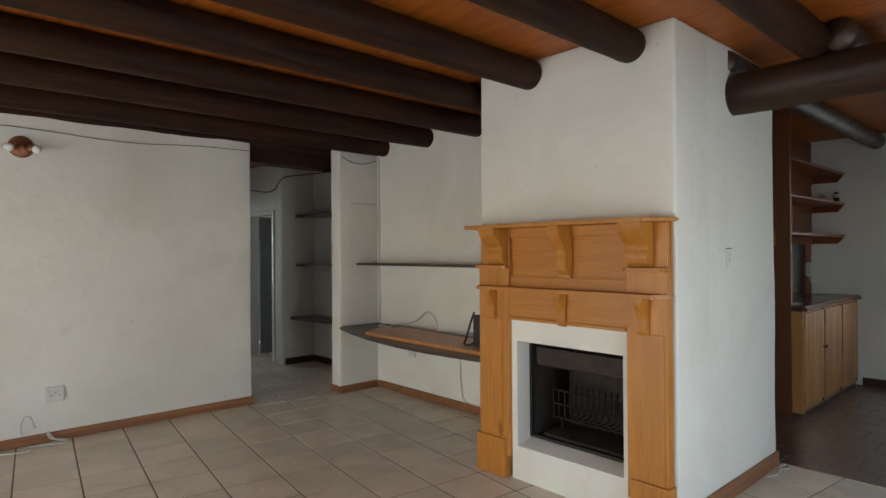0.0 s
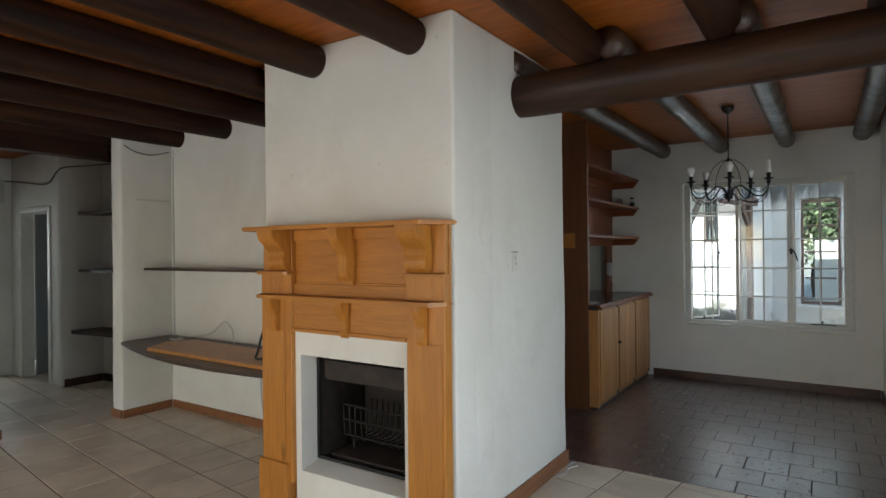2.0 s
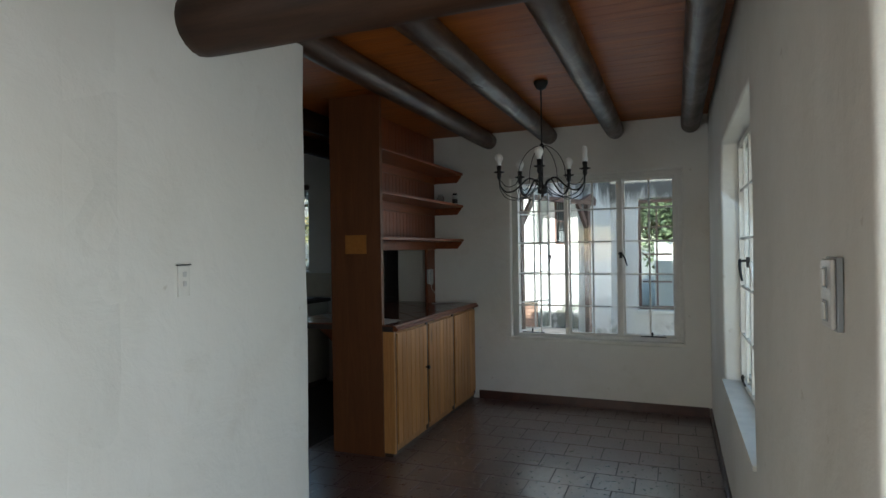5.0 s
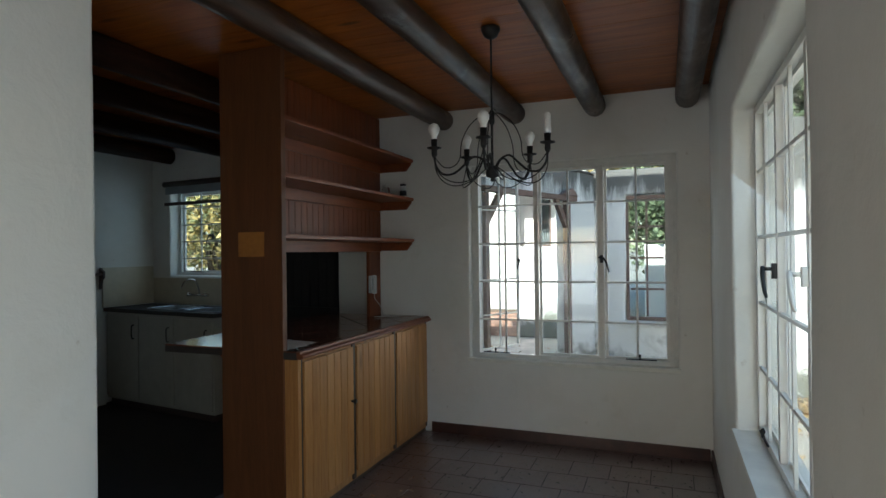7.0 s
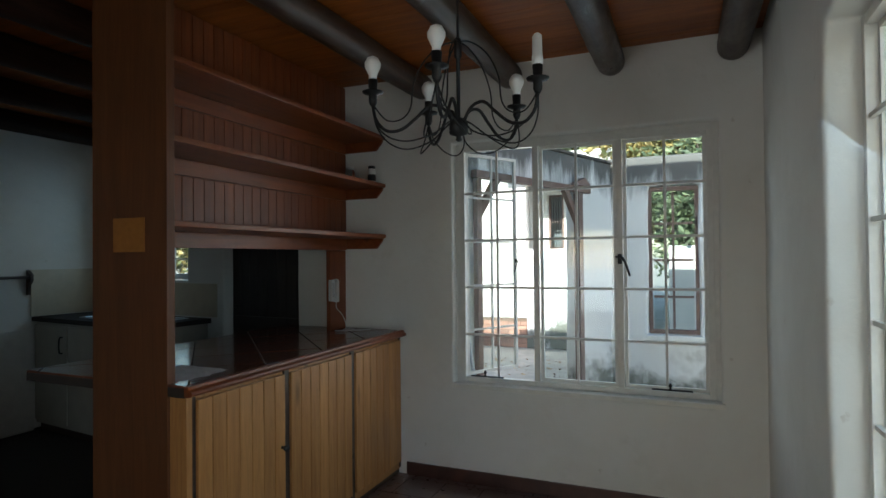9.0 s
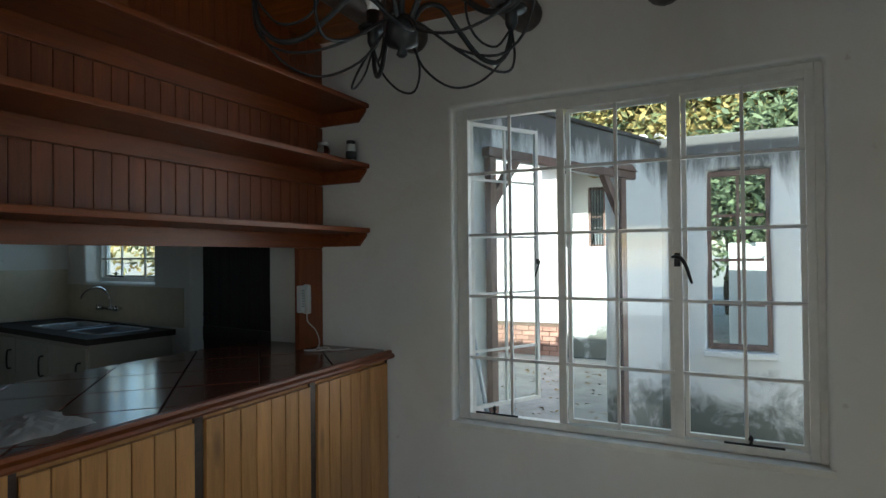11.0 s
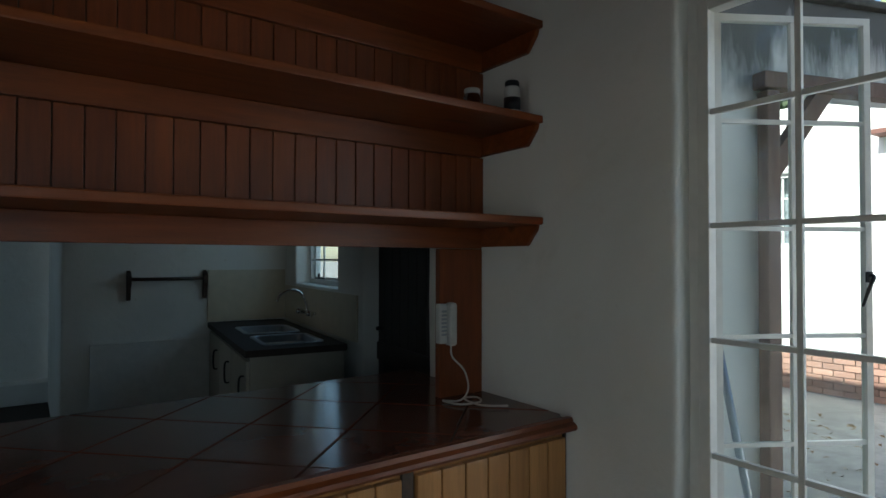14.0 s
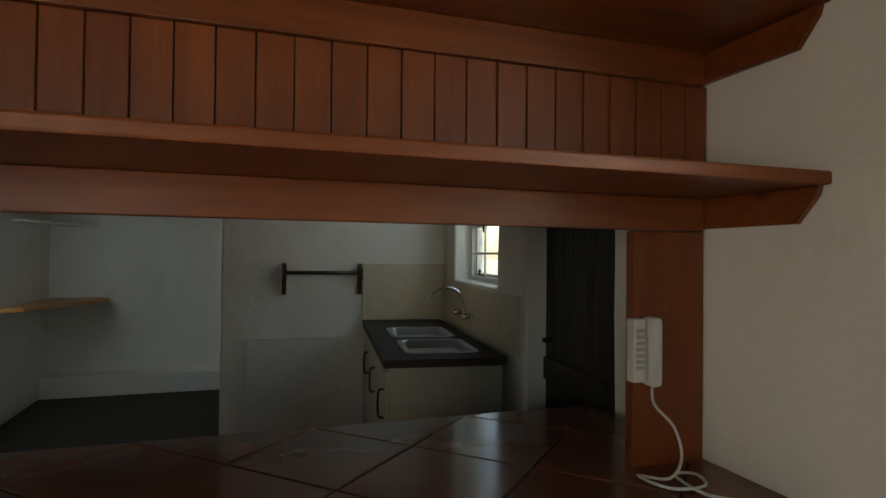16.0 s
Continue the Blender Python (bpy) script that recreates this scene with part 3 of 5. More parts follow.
def steel_window(name, place, turn, w, h, cols, rows, depth, label, wide=(), open_cols=0, group=""):
    """A white steel window in local x (width) and z (height), y pointing out; bars inside, casements outside. wide: columns after which a post stands."""
    t = thing(name, place, label, "window", group, turn, "structure")
    bm = bmesh.new()
    f = 0.032
    box(bm, 0, 0, 0, f, depth, h, 0.003), box(bm, w - f, 0, 0, w, depth, h, 0.003)
    box(bm, f, 0.001, 0, w - f, depth, f, 0.003), box(bm, f, 0.001, h - f, w - f, depth, h, 0.003)
    part("window_frame", bm, M_WHITE, t)
    xs = [w * k / cols for k in range(1, cols)]
    for k, x in enumerate(xs, 1):
        r = 0.018 if k in wide else 0.0075
        part("post" if k in wide else "upright_bar", a_box(x - r, 0.004, f, x + r, 0.030 if k in wide else 0.018, h - f, 0.002), M_WHITE, t)
    for k in range(1, rows):
        z = h * k / rows
        part("cross_bar", a_box(f, 0.006, z - 0.0075, w - f, 0.022, z + 0.0075, 0.002), M_WHITE, t)
    edges = [0] + [k for k in wide] + [cols]
    for a, c in zip(edges, edges[1:]):
        x0, x1 = w * a / cols + (f if a == 0 else 0.02), w * c / cols - (f if c == cols else 0.02)
        opened = c <= open_cols
        sash = new("sash")
        sash.parent = t
        sash.matrix_basis = Matrix.Translation((x0, 0.034, f)) @ pose(0, 0, 0, 0, 0, 59 if opened else 0)
        sw, sh, s = x1 - x0, h - 2 * f, 0.019
        bm = bmesh.new()
        box(bm, 0, 0, 0, s, 0.02, sh), box(bm, sw - s, 0, 0, sw, 0.02, sh), box(bm, s, 0, 0, sw - s, 0.02, s), box(bm, s, 0, sh - s, sw - s, 0.02, sh)
        for k in range(1, c - a if opened else 1):
            box(bm, sw * k / (c - a) - 0.006, 0.002, s, sw * k / (c - a) + 0.006, 0.016, sh - s)
        for k in range(1, rows if opened else 1):
            z = sh * k / rows
            box(bm, s, 0.003, z - 0.006, sw - s, 0.015, z + 0.006)
        me = part("sash_frame", bm, M_WHITE, sash)
        if opened:
            bm = bmesh.new()
            box(bm, sw - 0.022, -0.010, sh * 0.50, sw - 0.006, 0.0, sh * 0.50 + 0.03, 0.002)
            tube(bm, [(sw - 0.014, -0.010, sh * 0.5 + 0.02), (sw - 0.02, -0.028, sh * 0.5 + 0.015), (sw - 0.04, -0.032, sh * 0.5 - 0.02), (sw - 0.055, -0.030, sh * 0.5 - 0.065)], [0.004, 0.005, 0.005, 0.003], 8)
            part("handle", bm, M_BLACK, sash, "black cast handle", True)
        pane = part("pane", a_box(s, 0.008, s, sw - s, 0.011, sh - s), M_GLASS, sash)
        pane.visible_shadow = False
    return t


def stay_and_handle(parent, x, z, mat, flip=1):
    """A casement handle with its curved grip."""
    bm = bmesh.new()
    box(bm, x - 0.012, -0.014, z - 0.03, x + 0.012, 0.004, z + 0.03, 0.003)
    rod(bm, (x, -0.012, z + 0.008), (x, -0.04, z + 0.008), 0.007)
    tube(bm, [(x - flip * 0.02, -0.042, z + 0.012), (x + flip * 0.012, -0.046, z + 0.010), (x + flip * 0.035, -0.050, z - 0.02), (x + flip * 0.052, -0.046, z - 0.075), (x + flip * 0.06, -0.040, z - 0.10)], [0.006, 0.009, 0.008, 0.007, 0.005], 8)
    part("handle", bm, mat, parent, "black cast handle" if mat is M_BLACK else "", True)


def peg_stay(parent, x, z):
    bm = bmesh.new()
    rod(bm, (x - 0.10, -0.012, z + 0.012), (x + 0.12, -0.012, z + 0.012), 0.005)
    lathe(bm, [(0.004, 0), (0.009, 0.006), (0.005, 0.018), (0.011, 0.028), (0.006, 0.042), (0.002, 0.046)], 10, (x, -0.014, z + 0.008))
    part("window_stay", bm, M_BLACK, parent, "black peg stay on the sill", True)


# local x runs towards -y for the east wall (turn -90), so the first columns are the northern ones
win_e = steel_window("window_1", (XE + 0.055, 1.590, 0.645), -90, 1.530, 1.550, 6, 5, 0.045, "white steel window with small panes, one casement open on the yard", (2, 4), 2)
for px, pz, mt, fl in ((1.02, 0.80, M_BLACK, 1),):
    stay_and_handle(win_e, px, pz, mt, fl)
peg_stay(win_e, 0.17, 0.03), peg_stay(win_e, 1.29, 0.03)
for q, (ya, yb, za, zb) in enumerate(((0.01, 0.0595, 0.60, 2.245), (1.5905, 1.645, 0.60, 2.245), (0.060, 1.590, 2.1955, 2.245), (0.060, 1.590, 0.60, 0.6405))):
    tagged(part("window_lining", a_box(XE + 0.066, ya, za, XE + 0.096, yb, zb, 0.003), M_WHITE, None, "white painted lining round the steel window"), "", "trim", "", "structure")
win_s = steel_window("window_2", (6.80, YS - 0.10, 0.655), 180, 1.59, 1.515, 6, 5, 0.045, "white steel window with small panes in a deep white recess", (2, 4))
stay_and_handle(win_s, 0.53, 0.77, M_BLACK, 1), stay_and_handle(win_s, 1.06, 0.77, M_WHITE, 1), peg_stay(win_s, 0.25, 0.03)
win_k = steel_window("window_3", (0.12, 0.925, 1.290), -90, 1.04, 0.93, 3, 5, 0.045, "small white steel window above the kitchen sink", ())
askew(win_k)
stay_and_handle(win_k, 0.55, 0.42, M_BLACK, -1), peg_stay(win_k, 0.30, 0.03)
tagged(part("window_sill", a_box(XE - 0.014, 0.015, 0.612, XE + 0.06, 1.645, 0.641, 0.004), M_SILL), "painted window sill", "sill", "", "structure")
tagged(part("window_sill", a_box(5.195, YS - 0.11, 0.63, 6.815, YS + 0.012, 0.652, 0.004), M_SILL), "painted window sill, sunlit", "sill", "", "structure")

# ---- fireplace ----


def bracket(parent, y, z, drop, reach, w, x=0.0):
    """A carved scroll bracket under a shelf, its back on local x=0."""
    pts = [(0, 0), (-reach, 0), (-reach, -drop * 0.10)]
    for k in range(1, 15):
        u = k / 15
        pts.append((-reach * (0.30 + 0.68 * (0.5 + 0.5 * math.cos(math.pi * min(1, u * 1.55))) + 0.13 * math.sin(math.pi * max(0, u - 0.5) * 2)), -drop * (0.10 + 0.86 * u)))
    pts += [(-reach * 0.2, -drop * 0.99), (0, -drop)]
    bm = prism(bmesh.new(), [(x + a, z + c) for a, c in pts], y - w / 2, y + w / 2, "y", 0.004)
    part("bracket", bm, M_MANTEL, parent)


def mantelpiece():
    t = thing("mantelpiece", (3.605, 0, 0), "orange pine fireplace surround with two shelves and carved brackets", "mantelpiece")
    y0, y1 = 1.80, 3.14       # its two sides
    r0, l0 = 2.033, 2.878       # inner edges of the pillars
    part("pilaster", a_box(-0.062, y0, 0.14, -0.001, r0, 1.22, 0.004), M_MANTEL, t)
    part("pilaster", a_box(-0.062, l0, 0.14, -0.001, y1, 1.22, 0.004), M_MANTEL, t)
    for a, c in ((y0 - 0.012, r0 - 0.025), (l0 + 0.025, y1 + 0.012)):
        part("plinth", a_box(-0.085, a, 0, -0.0005, c, 0.25, 0.006), M_MANTEL, t)
        part("moulding", a_box(-0.068, a + 0.03, 0.251, -0.063, c - 0.03, 1.03, 0.002), M_MANTEL, t)
    part("frieze", a_box(-0.055, r0, 1.042, -0.001, l0, 1.22, 0.003), M_MANTEL_Y, t)
    part("inner_trim", a_box(-0.070, r0 + 0.002, 1.031, -0.0565, l0 - 0.002, 1.052, 0.004), M_MANTEL_Y, t)
    # lower shelf, with clipped corners
    prof = [(0, y0 - 0.005), (-0.05, y0 - 0.005), (-0.135, y0 + 0.05), (-0.135, y1 - 0.04), (-0.06, y1 + 0.02), (0, y1 + 0.02)]
    part("shelf", prism(bmesh.new(), prof, 1.221, 1.243, "z", 0.005), M_MANTEL_Y, t)
    # upper part
    part("back_panel", a_box(-0.020, y0, 1.243, -0.001, y1, 1.62), M_MANTEL_Y, t)
    part("rail", a_box(-0.042, r0, 1.2435, -0.021, l0, 1.31, 0.003), M_MANTEL_Y, t)
    part("rail", a_box(-0.042, r0, 1.56, -0.021, l0, 1.62, 0.003), M_MANTEL_Y, t)
    mid = (r0 + l0) / 2
    part("stile", a_box(-0.043, mid - 0.045, 1.311, -0.021, mid + 0.045, 1.559, 0.003), M_MANTEL, t)
    for a, c in ((r0 + 0.012, mid - 0.056), (mid + 0.056, l0 - 0.012)):
        part("panel_edge", a_box(-0.034, a, 1.3105, -0.0205, c, 1.321, 0.002), M_MANTEL_Y, t)
    for a, c in ((y0, r0), (l0, y1)):
        part("pilaster", a_box(-0.062, a, 1.2435, -0.0205, c, 1.36, 0.004), M_MANTEL, t)
        part("pilaster", a_box(-0.050, a + 0.004, 1.381, -0.0205, c - 0.004, 1.62, 0.004), M_MANTEL, t)
        part("ledge", prism(bmesh.new(), [(-0.02, a - 0.004), (-0.095, a - 0.004), (-0.105, a + 0.02), (-0.105, c - 0.02), (-0.095, c + 0.004), (-0.02, c + 0.004)], 1.3605, 1.3805, "z", 0.004), M_MANTEL_Y, t)
    top = [(0, y0 - 0.035), (-0.015, y0 - 0.035), (-0.19, y0 + 0.06), (-0.19, y1 + 0.02), (-0.12, y1 + 0.085), (0, y1 + 0.085)]
    part("shelf", prism(bmesh.new(), top, 1.6205, 1.643, "z", 0.006), M_MANTEL_Y, t)
    for y in (r0 - 0.085, l0 + 0.085):
        bracket(t, y, 1.62, 0.238, 0.135, 0.135, -0.05)
    bracket(t, mid - 0.01, 1.62, 0.29, 0.125, 0.075, -0.043)
    for y in (y0 + 0.13, mid, y1 - 0.13):
        bracket(t, y, 1.221, 0.20, 0.068, 0.055, -0.062 if y != mid else -0.055)
    return t


mantelpiece()


def hearth():
    t = thing("fireplace", (3.615, 0, 0), "black steel firebox with a grate in a white plastered surround", "fireplace")
    bm = bmesh.new()
    outer, inner = [(2.035, 0.0), (2.876, 0.0), (2.876, 1.030), (2.035, 1.030)], [(2.072, 0.222), (2.832, 0.215), (2.832, 0.893), (2.072, 0.893)]
    rings = [[bm.verts.new((x, y, z)) for y, z in ring] for x, ring in ((0.004, outer), (-0.045, outer), (-0.045, inner), (0.10, [(y, z + (0.03 if z < 0.5 else 0)) for y, z in inner]), (0.10, outer))]
    for a, c in zip(rings, rings[1:]):
        for k in range(4):
            bm.faces.new((a[k], a[(k + 1) % 4], c[(k + 1) % 4], c[k]))
    bmesh.ops.recalc_face_normals(bm, faces=bm.faces)
    part("surround", bm, M_PLASTER, t, "white painted plaster surround, chipped")
    bm = bmesh.new()
    y0, y1, z0, z1 = 2.085, 2.819, 0.255, 0.884
    quad = [(y0, z0), (y1, z0), (y1, z1), (y0, z1)]
    rings = [[bm.verts.new((x, y, z)) for y, z in quad] for x in (0.095, 0.50)]
    for k in range(4):
        bm.faces.new((rings[0][k], rings[0][(k + 1) % 4], rings[1][(k + 1) % 4], rings[1][k]))
    bm.faces.new(rings[1])
    bmesh.ops.recalc_face_normals(bm, faces=bm.faces)
    fb = part("firebox", bm, M_SOOT, t, "sooty black steel box")
    fb.modifiers.new("thick", "SOLIDIFY").thickness = 0.006
    for (a, b2) in ((2.073, 2.092), (2.813, 2.831)):
        part("steel_rim", a_box(0.078, a, 0.252, 0.104, b2, 0.892, 0.003), M_BLACK, t, "black steel rim")
    part("steel_rim", a_box(0.078, 2.093, 0.868, 0.104, 2.812, 0.892, 0.003), M_BLACK, t, "black steel rim")
    part("steel_rim", a_box(0.078, 2.093, 0.252, 0.104, 2.812, 0.272, 0.003), M_BLACK, t, "black steel rim")
    part("hood", prism(bmesh.new(), [(0.11, 0.84), (0.115, 0.73), (0.14, 0.715), (0.36, 0.84)], 2.10, 2.80, "y", 0.004), M_SOOT, t, "sloping black smoke hood")
    g = new("grate")
    g.parent = t
    g.location = (0.06, -0.045, 0.012)
    bm = bmesh.new()
    for z in (0.36, 0.45, 0.54):
        tube(bm, [(0.17, 2.20, z), (0.165, 2.50, z - 0.005), (0.17, 2.80, z)], 0.007, 6)
    part("front_rail", bm, M_GRATE, g, "")
    for k in range(14):
        y = 2.20 + 0.046 * k
        bm = tube(bmesh.new(), [(0.17, y, 0.54), (0.18, y, 0.35), (0.24, y, 0.33), (0.40, y, 0.34), (0.43, y, 0.52)], 0.005, 6)
        part("grate_bar", bm, M_GRATE, g)
    for y in (2.24, 2.76):
        part("leg", rod(bmesh.new(), (0.22, y, 0.242), (0.22, y, 0.335), 0.01), M_BLACK, g)
    part("ash_tray", a_box(0.13, 2.16, 0.258, 0.42, 2.76, 0.28, 0.004), M_SOOT, t, "flat black ash tray")
    return t


hearth()

# ---- alcove ----


def alcove():
    outline = [(4.45, 3.20), (3.72, 3.20), (3.68, 3.40), (3.645, 3.85), (3.655, 4.25), (3.72, 4.75), (3.83, 5.2), (3.94, 5.555), (4.0, 5.58), (4.45, 5.58)]
    b = part("bench_shelf", prism(bmesh.new(), outline, 0.672, 0.70, "z", 0.006), M_PLANK, None, "wide dark wooden shelf with a curved front in the alcove")
    tagged(b, "", "shelf")
    s = part("wall_shelf", a_box(4.17, 3.20, 1.335, 4.45, 5.58, 1.357, 0.003), M_PLANK, None, "long thin dark wooden shelf in the alcove")
    tagged(s, "", "shelf")
    lb = part("loose_board", prism(bmesh.new(), [(3.78, 3.28), (4.20, 3.28), (4.28, 4.92), (4.08, 5.07), (3.80, 4.88)], 0.70, 0.725, "z", 0.004), M_CAB, None, "light pine board lying on the dark shelf")
    tagged(lb, "", "board")
    c = part("cable_cover", a_box(4.436, 5.53, 0.70, 4.45, 5.545, 2.50, 0.002), M_PLASTIC, None, "white plastic cable trunking up the alcove corner")
    tagged(c, "", "cable cover")
    c = part("cable_cover", a_box(4.10, 5.566, 1.985, 4.43, 5.58, 2.0, 0.002), M_PLASTIC, None, "white plastic cable trunking")
    tagged(c, "", "cable cover")
    w = part("cable", tube(bmesh.new(), [(4.36, 5.34, 0.708), (4.24, 5.28, 0.707), (4.27, 5.12, 0.708), (4.38, 5.22, 0.708), (4.40, 4.92, 0.76), (4.36, 4.72, 0.85), (4.32, 4.58, 0.90), (4.28, 4.43, 0.84), (4.26, 4.38, 0.73)], 0.006, 6), M_PLASTIC, None, "loose white cable looped on the shelf", True)
    tagged(w, "", "cable")
    w = part("cable", tube(bmesh.new(), [(4.436, 4.26, 0.66), (4.44, 4.27, 0.44), (4.438, 4.25, 0.2), (4.438, 4.20, 0.09), (4.42, 3.95, 0.083)], 0.005, 6), M_PLASTIC, None, "thin white cable hanging below the shelf", True)
    tagged(w, "", "cable")
    bag = thing("bag", (3.95, 3.555, 0.726), "small black bag with a strap standing on the shelf", "bag")
    part("pouch", a_box(-0.028, -0.085, 0, 0.028, 0.03, 0.25, 0.014), M_DARKPLASTIC, bag)
    part("strap", tube(bmesh.new(), [(-0.02, 0.02, 0.27), (-0.02, 0.06, 0.19), (-0.02, 0.115, 0.05), (-0.02, 0.135, 0.008), (-0.02, 0.08, 0.007), (-0.02, 0.03, 0.03)], 0.009, 6), M_DARKPLASTIC, bag, "", True)


alcove()


def socket_plate(name, place, turn, w, h, label, pins=3, switches=1):
    """A wall plate; local y points into the room."""
    t = thing(name, place, label, "socket" if pins else "light switch", "", turn)
    part("plate", a_box(-w / 2, 0, -h / 2, w / 2, 0.014 if pins else 0.009, h / 2, 0.004), M_PLASTER if switches == 2 else M_PLATE, t)
    if switches == 2:
        part("cover_edge", a_box(-w / 2 - 0.004, 0.001, h / 2 + 0.001, w / 2 + 0.004, 0.013, h / 2 + 0.005), M_DARKPLASTIC, t, "dark top edge")
    for k in range(pins):
        part("pin_hole", rod(bmesh.new(), (-w * 0.25 + w * 0.22 * k, 0.0135, -0.01 if k != 1 else 0.015), (-w * 0.25 + w * 0.22 * k, 0.0152, -0.01 if k != 1 else 0.015), 0.0045, seg=10), M_DARKPLASTIC, t, "dark pin hole")
    for k in range(switches):
        x, z = (w * 0.36, h * 0.2 - k * h * 0.35) if pins else (0, h * 0.22 - k * h * 0.3)
        part("rocker", a_box(x - 0.008, 0.0142 if pins else 0.0092, z - 0.010, x + 0.008, 0.019 if pins else 0.014, z + 0.010, 0.002), M_PLASTIC, t)
    return t


socket_plate("wall_socket", (1.50, YN, 0.37), 180, 0.12, 0.12, "white double wall socket low on the plaster wall")
socket_plate("wall_socket", (4.45, 4.98, 0.44), 90, 0.12, 0.08, "white wall socket under the alcove shelf")
socket_plate("light_switch", (4.26, 1.785, 1.42), 180, 0.055, 0.115, "white narrow light switch on the chimney side", 0, 2)
sw = thing("light_switch", (3.905, YS + 0.005, 1.43), "white switch plate with grey edge and two rockers beside the door", "light switch")
part("back_edge", a_box(-0.042, -0.004, -0.068, 0.042, 0.006, 0.068, 0.002), M_GREYDOOR, sw, "grey edge of the plate")
part("plate", a_box(-0.038, 0.0065, -0.064, 0.038, 0.015, 0.064, 0.004), M_PLASTIC, sw)
for rz in (-0.032, 0.030):
    part("rocker_frame", a_box(-0.015, 0.0152, rz - 0.020, 0.015, 0.0172, rz + 0.020, 0.001), M_GREYDOOR, sw, "grey rocker frame")
    part("rocker", a_box(-0.011, 0.0174, rz - 0.016, 0.011, 0.021, rz + 0.016, 0.002), M_WHITE, sw)

lamp = thing("wall_lamp", (1.29, YN, 2.30), "copper-coloured round wall lamp with two frosted bulbs", "wall lamp", turn=180)
part("base", lathe(bmesh.new(), [(0.085, 0), (0.085, 0.01), (0.06, 0.03), (0.0, 0.035)][:3], 20), M_COPPER, lamp, "", True).matrix_basis = pose(0, 0, 0, -90)
for sx in (-0.06, 0.06):
    sp = part("spot", rod(bmesh.new(), (sx * 0.5, 0.03, 0), (sx * 1.3, 0.09, -0.02), 0.022, 0.03, 12), M_COPPER, lamp, "", True)
    bmb = bmesh.new()
    bmesh.ops.create_uvsphere(bmb, u_segments=14, v_segments=8, radius=0.032, matrix=Matrix.Translation((sx * 1.45, 0.105, -0.025)))
    part("bulb", bmb, M_BULB, lamp, "", True)

w = part("cable", tube(bmesh.new(), [(1.08, 5.80, 0.01), (1.17, 5.69, 0.008), (1.32, 5.64, 0.008), (1.27, 5.75, 0.008), (1.42, 5.74, 0.008), (1.57, 5.70, 0.008), (1.49, 5.79, 0.03), (1.45, 5.81, 0.09), (1.47, 5.815, 0.03), (1.59, 5.77, 0.01)], 0.006, 6), M_PLASTIC, None, "cream cable lying along the skirting", True)
tagged(w, "", "cable")
w = part("cable", tube(bmesh.new(), [(1.37, 5.835, 0.13), (1.34, 5.80, 0.22), (1.30, 5.80, 0.23), (1.28, 5.81, 0.15), (1.29, 5.815, 0.09)], 0.005, 6), M_PLASTIC, None, "white cable curling out of the wall", True)
tagged(w, "", "cable")

w = part("cable", tube(bmesh.new(), [(-1.0, 5.83, 2.44), (0.4, 5.825, 2.42), (1.2, 5.83, 2.45), (2.0, 5.825, 2.42), (2.6, 5.83, 2.46), (3.1, 5.83, 2.47)], 0.0028, 6), M_DARKPLASTIC, None, "thin dark cable strung along the wall under the logs", True)
tagged(w, "", "cable")
w = part("cable", tube(bmesh.new(), [(3.99, 5.57, 2.48), (4.1, 5.565, 2.43), (4.25, 5.565, 2.42), (4.42, 5.565, 2.47)], 0.004, 6), M_DARKPLASTIC, None, "thin dark cable strung over the alcove", True)
tagged(w, "", "cable")

w = part("cable", tube(bmesh.new(), [(4.74, 1.755, 0.008), (4.85, 1.72, 0.006), (4.95, 1.735, 0.007), (5.02, 1.70, 0.006), (5.07, 1.74, 0.008), (4.98, 1.75, 0.012)], 0.005, 6), M_PLASTIC, None, "short cream cable lying by the chimney skirting", True)
tagged(w, "", "cable")

# ---- passage ----
for z, x in ((1.97, 4.38), (1.32, 4.38), (0.63, 4.30)):
    s = part("passage_shelf", prism(bmesh.new(), [(x, 7.29), (x + 0.04, 7.40), (4.70, 7.40), (4.70, 5.76), (4.50, 5.76)], z - 0.03, z, "z", 0.004), M_PLANK, None, "dark wooden shelf in the passage niche")
    tagged(s, "", "shelf", "passage shelves")


def door_frame(name, axis, face, u0, u1, h, mat, label, depth=0.14, w=0.055):
    bm = bmesh.new()
    for a, c, z0, z1 in ((u0, u0 + w, 0, h), (u1 - w, u1, 0, h), (u0 + w, u1 - w, h - w, h)):
        if axis == "x":
            box(bm, face, a, z0, face + depth, c, z1, 0.005)
        else:
            box(bm, a, face, z0, c, face + depth, z1, 0.005)
    return tagged(part(name, bm, mat, None, label), "", "door frame", "", "structure")


door_frame("door_frame", "x", 4.235, 7.66, 8.48, 2.05, M_WHITE, "white painted door frame in the passage")
door_frame("door_frame", "y", 8.705, 3.32, 4.08, 2.05, M_WHITE, "white painted door frame at the end of the passage")
d = thing("door_1", (4.38, 8.42, 0), "blue-grey passage door standing open", "door", kind="structure", turn=0)
part("door_leaf", a_box(0.0, -0.04, 0.01, 0.76, 0.0, 1.99, 0.004), M_GREYDOOR, d)
part("door_handle", rod(bmesh.new(), (0.70, -0.04, 1.02), (0.70, -0.09, 1.02), 0.012), M_BLACK, d)
mb = part("meter_box", a_box(3.92, 8.66, 2.12, 4.16, 8.72, 2.42, 0.008), M_PLASTIC, None, "white electrical box with loose cables high on the wall")
tagged(mb, "", "electrical box")
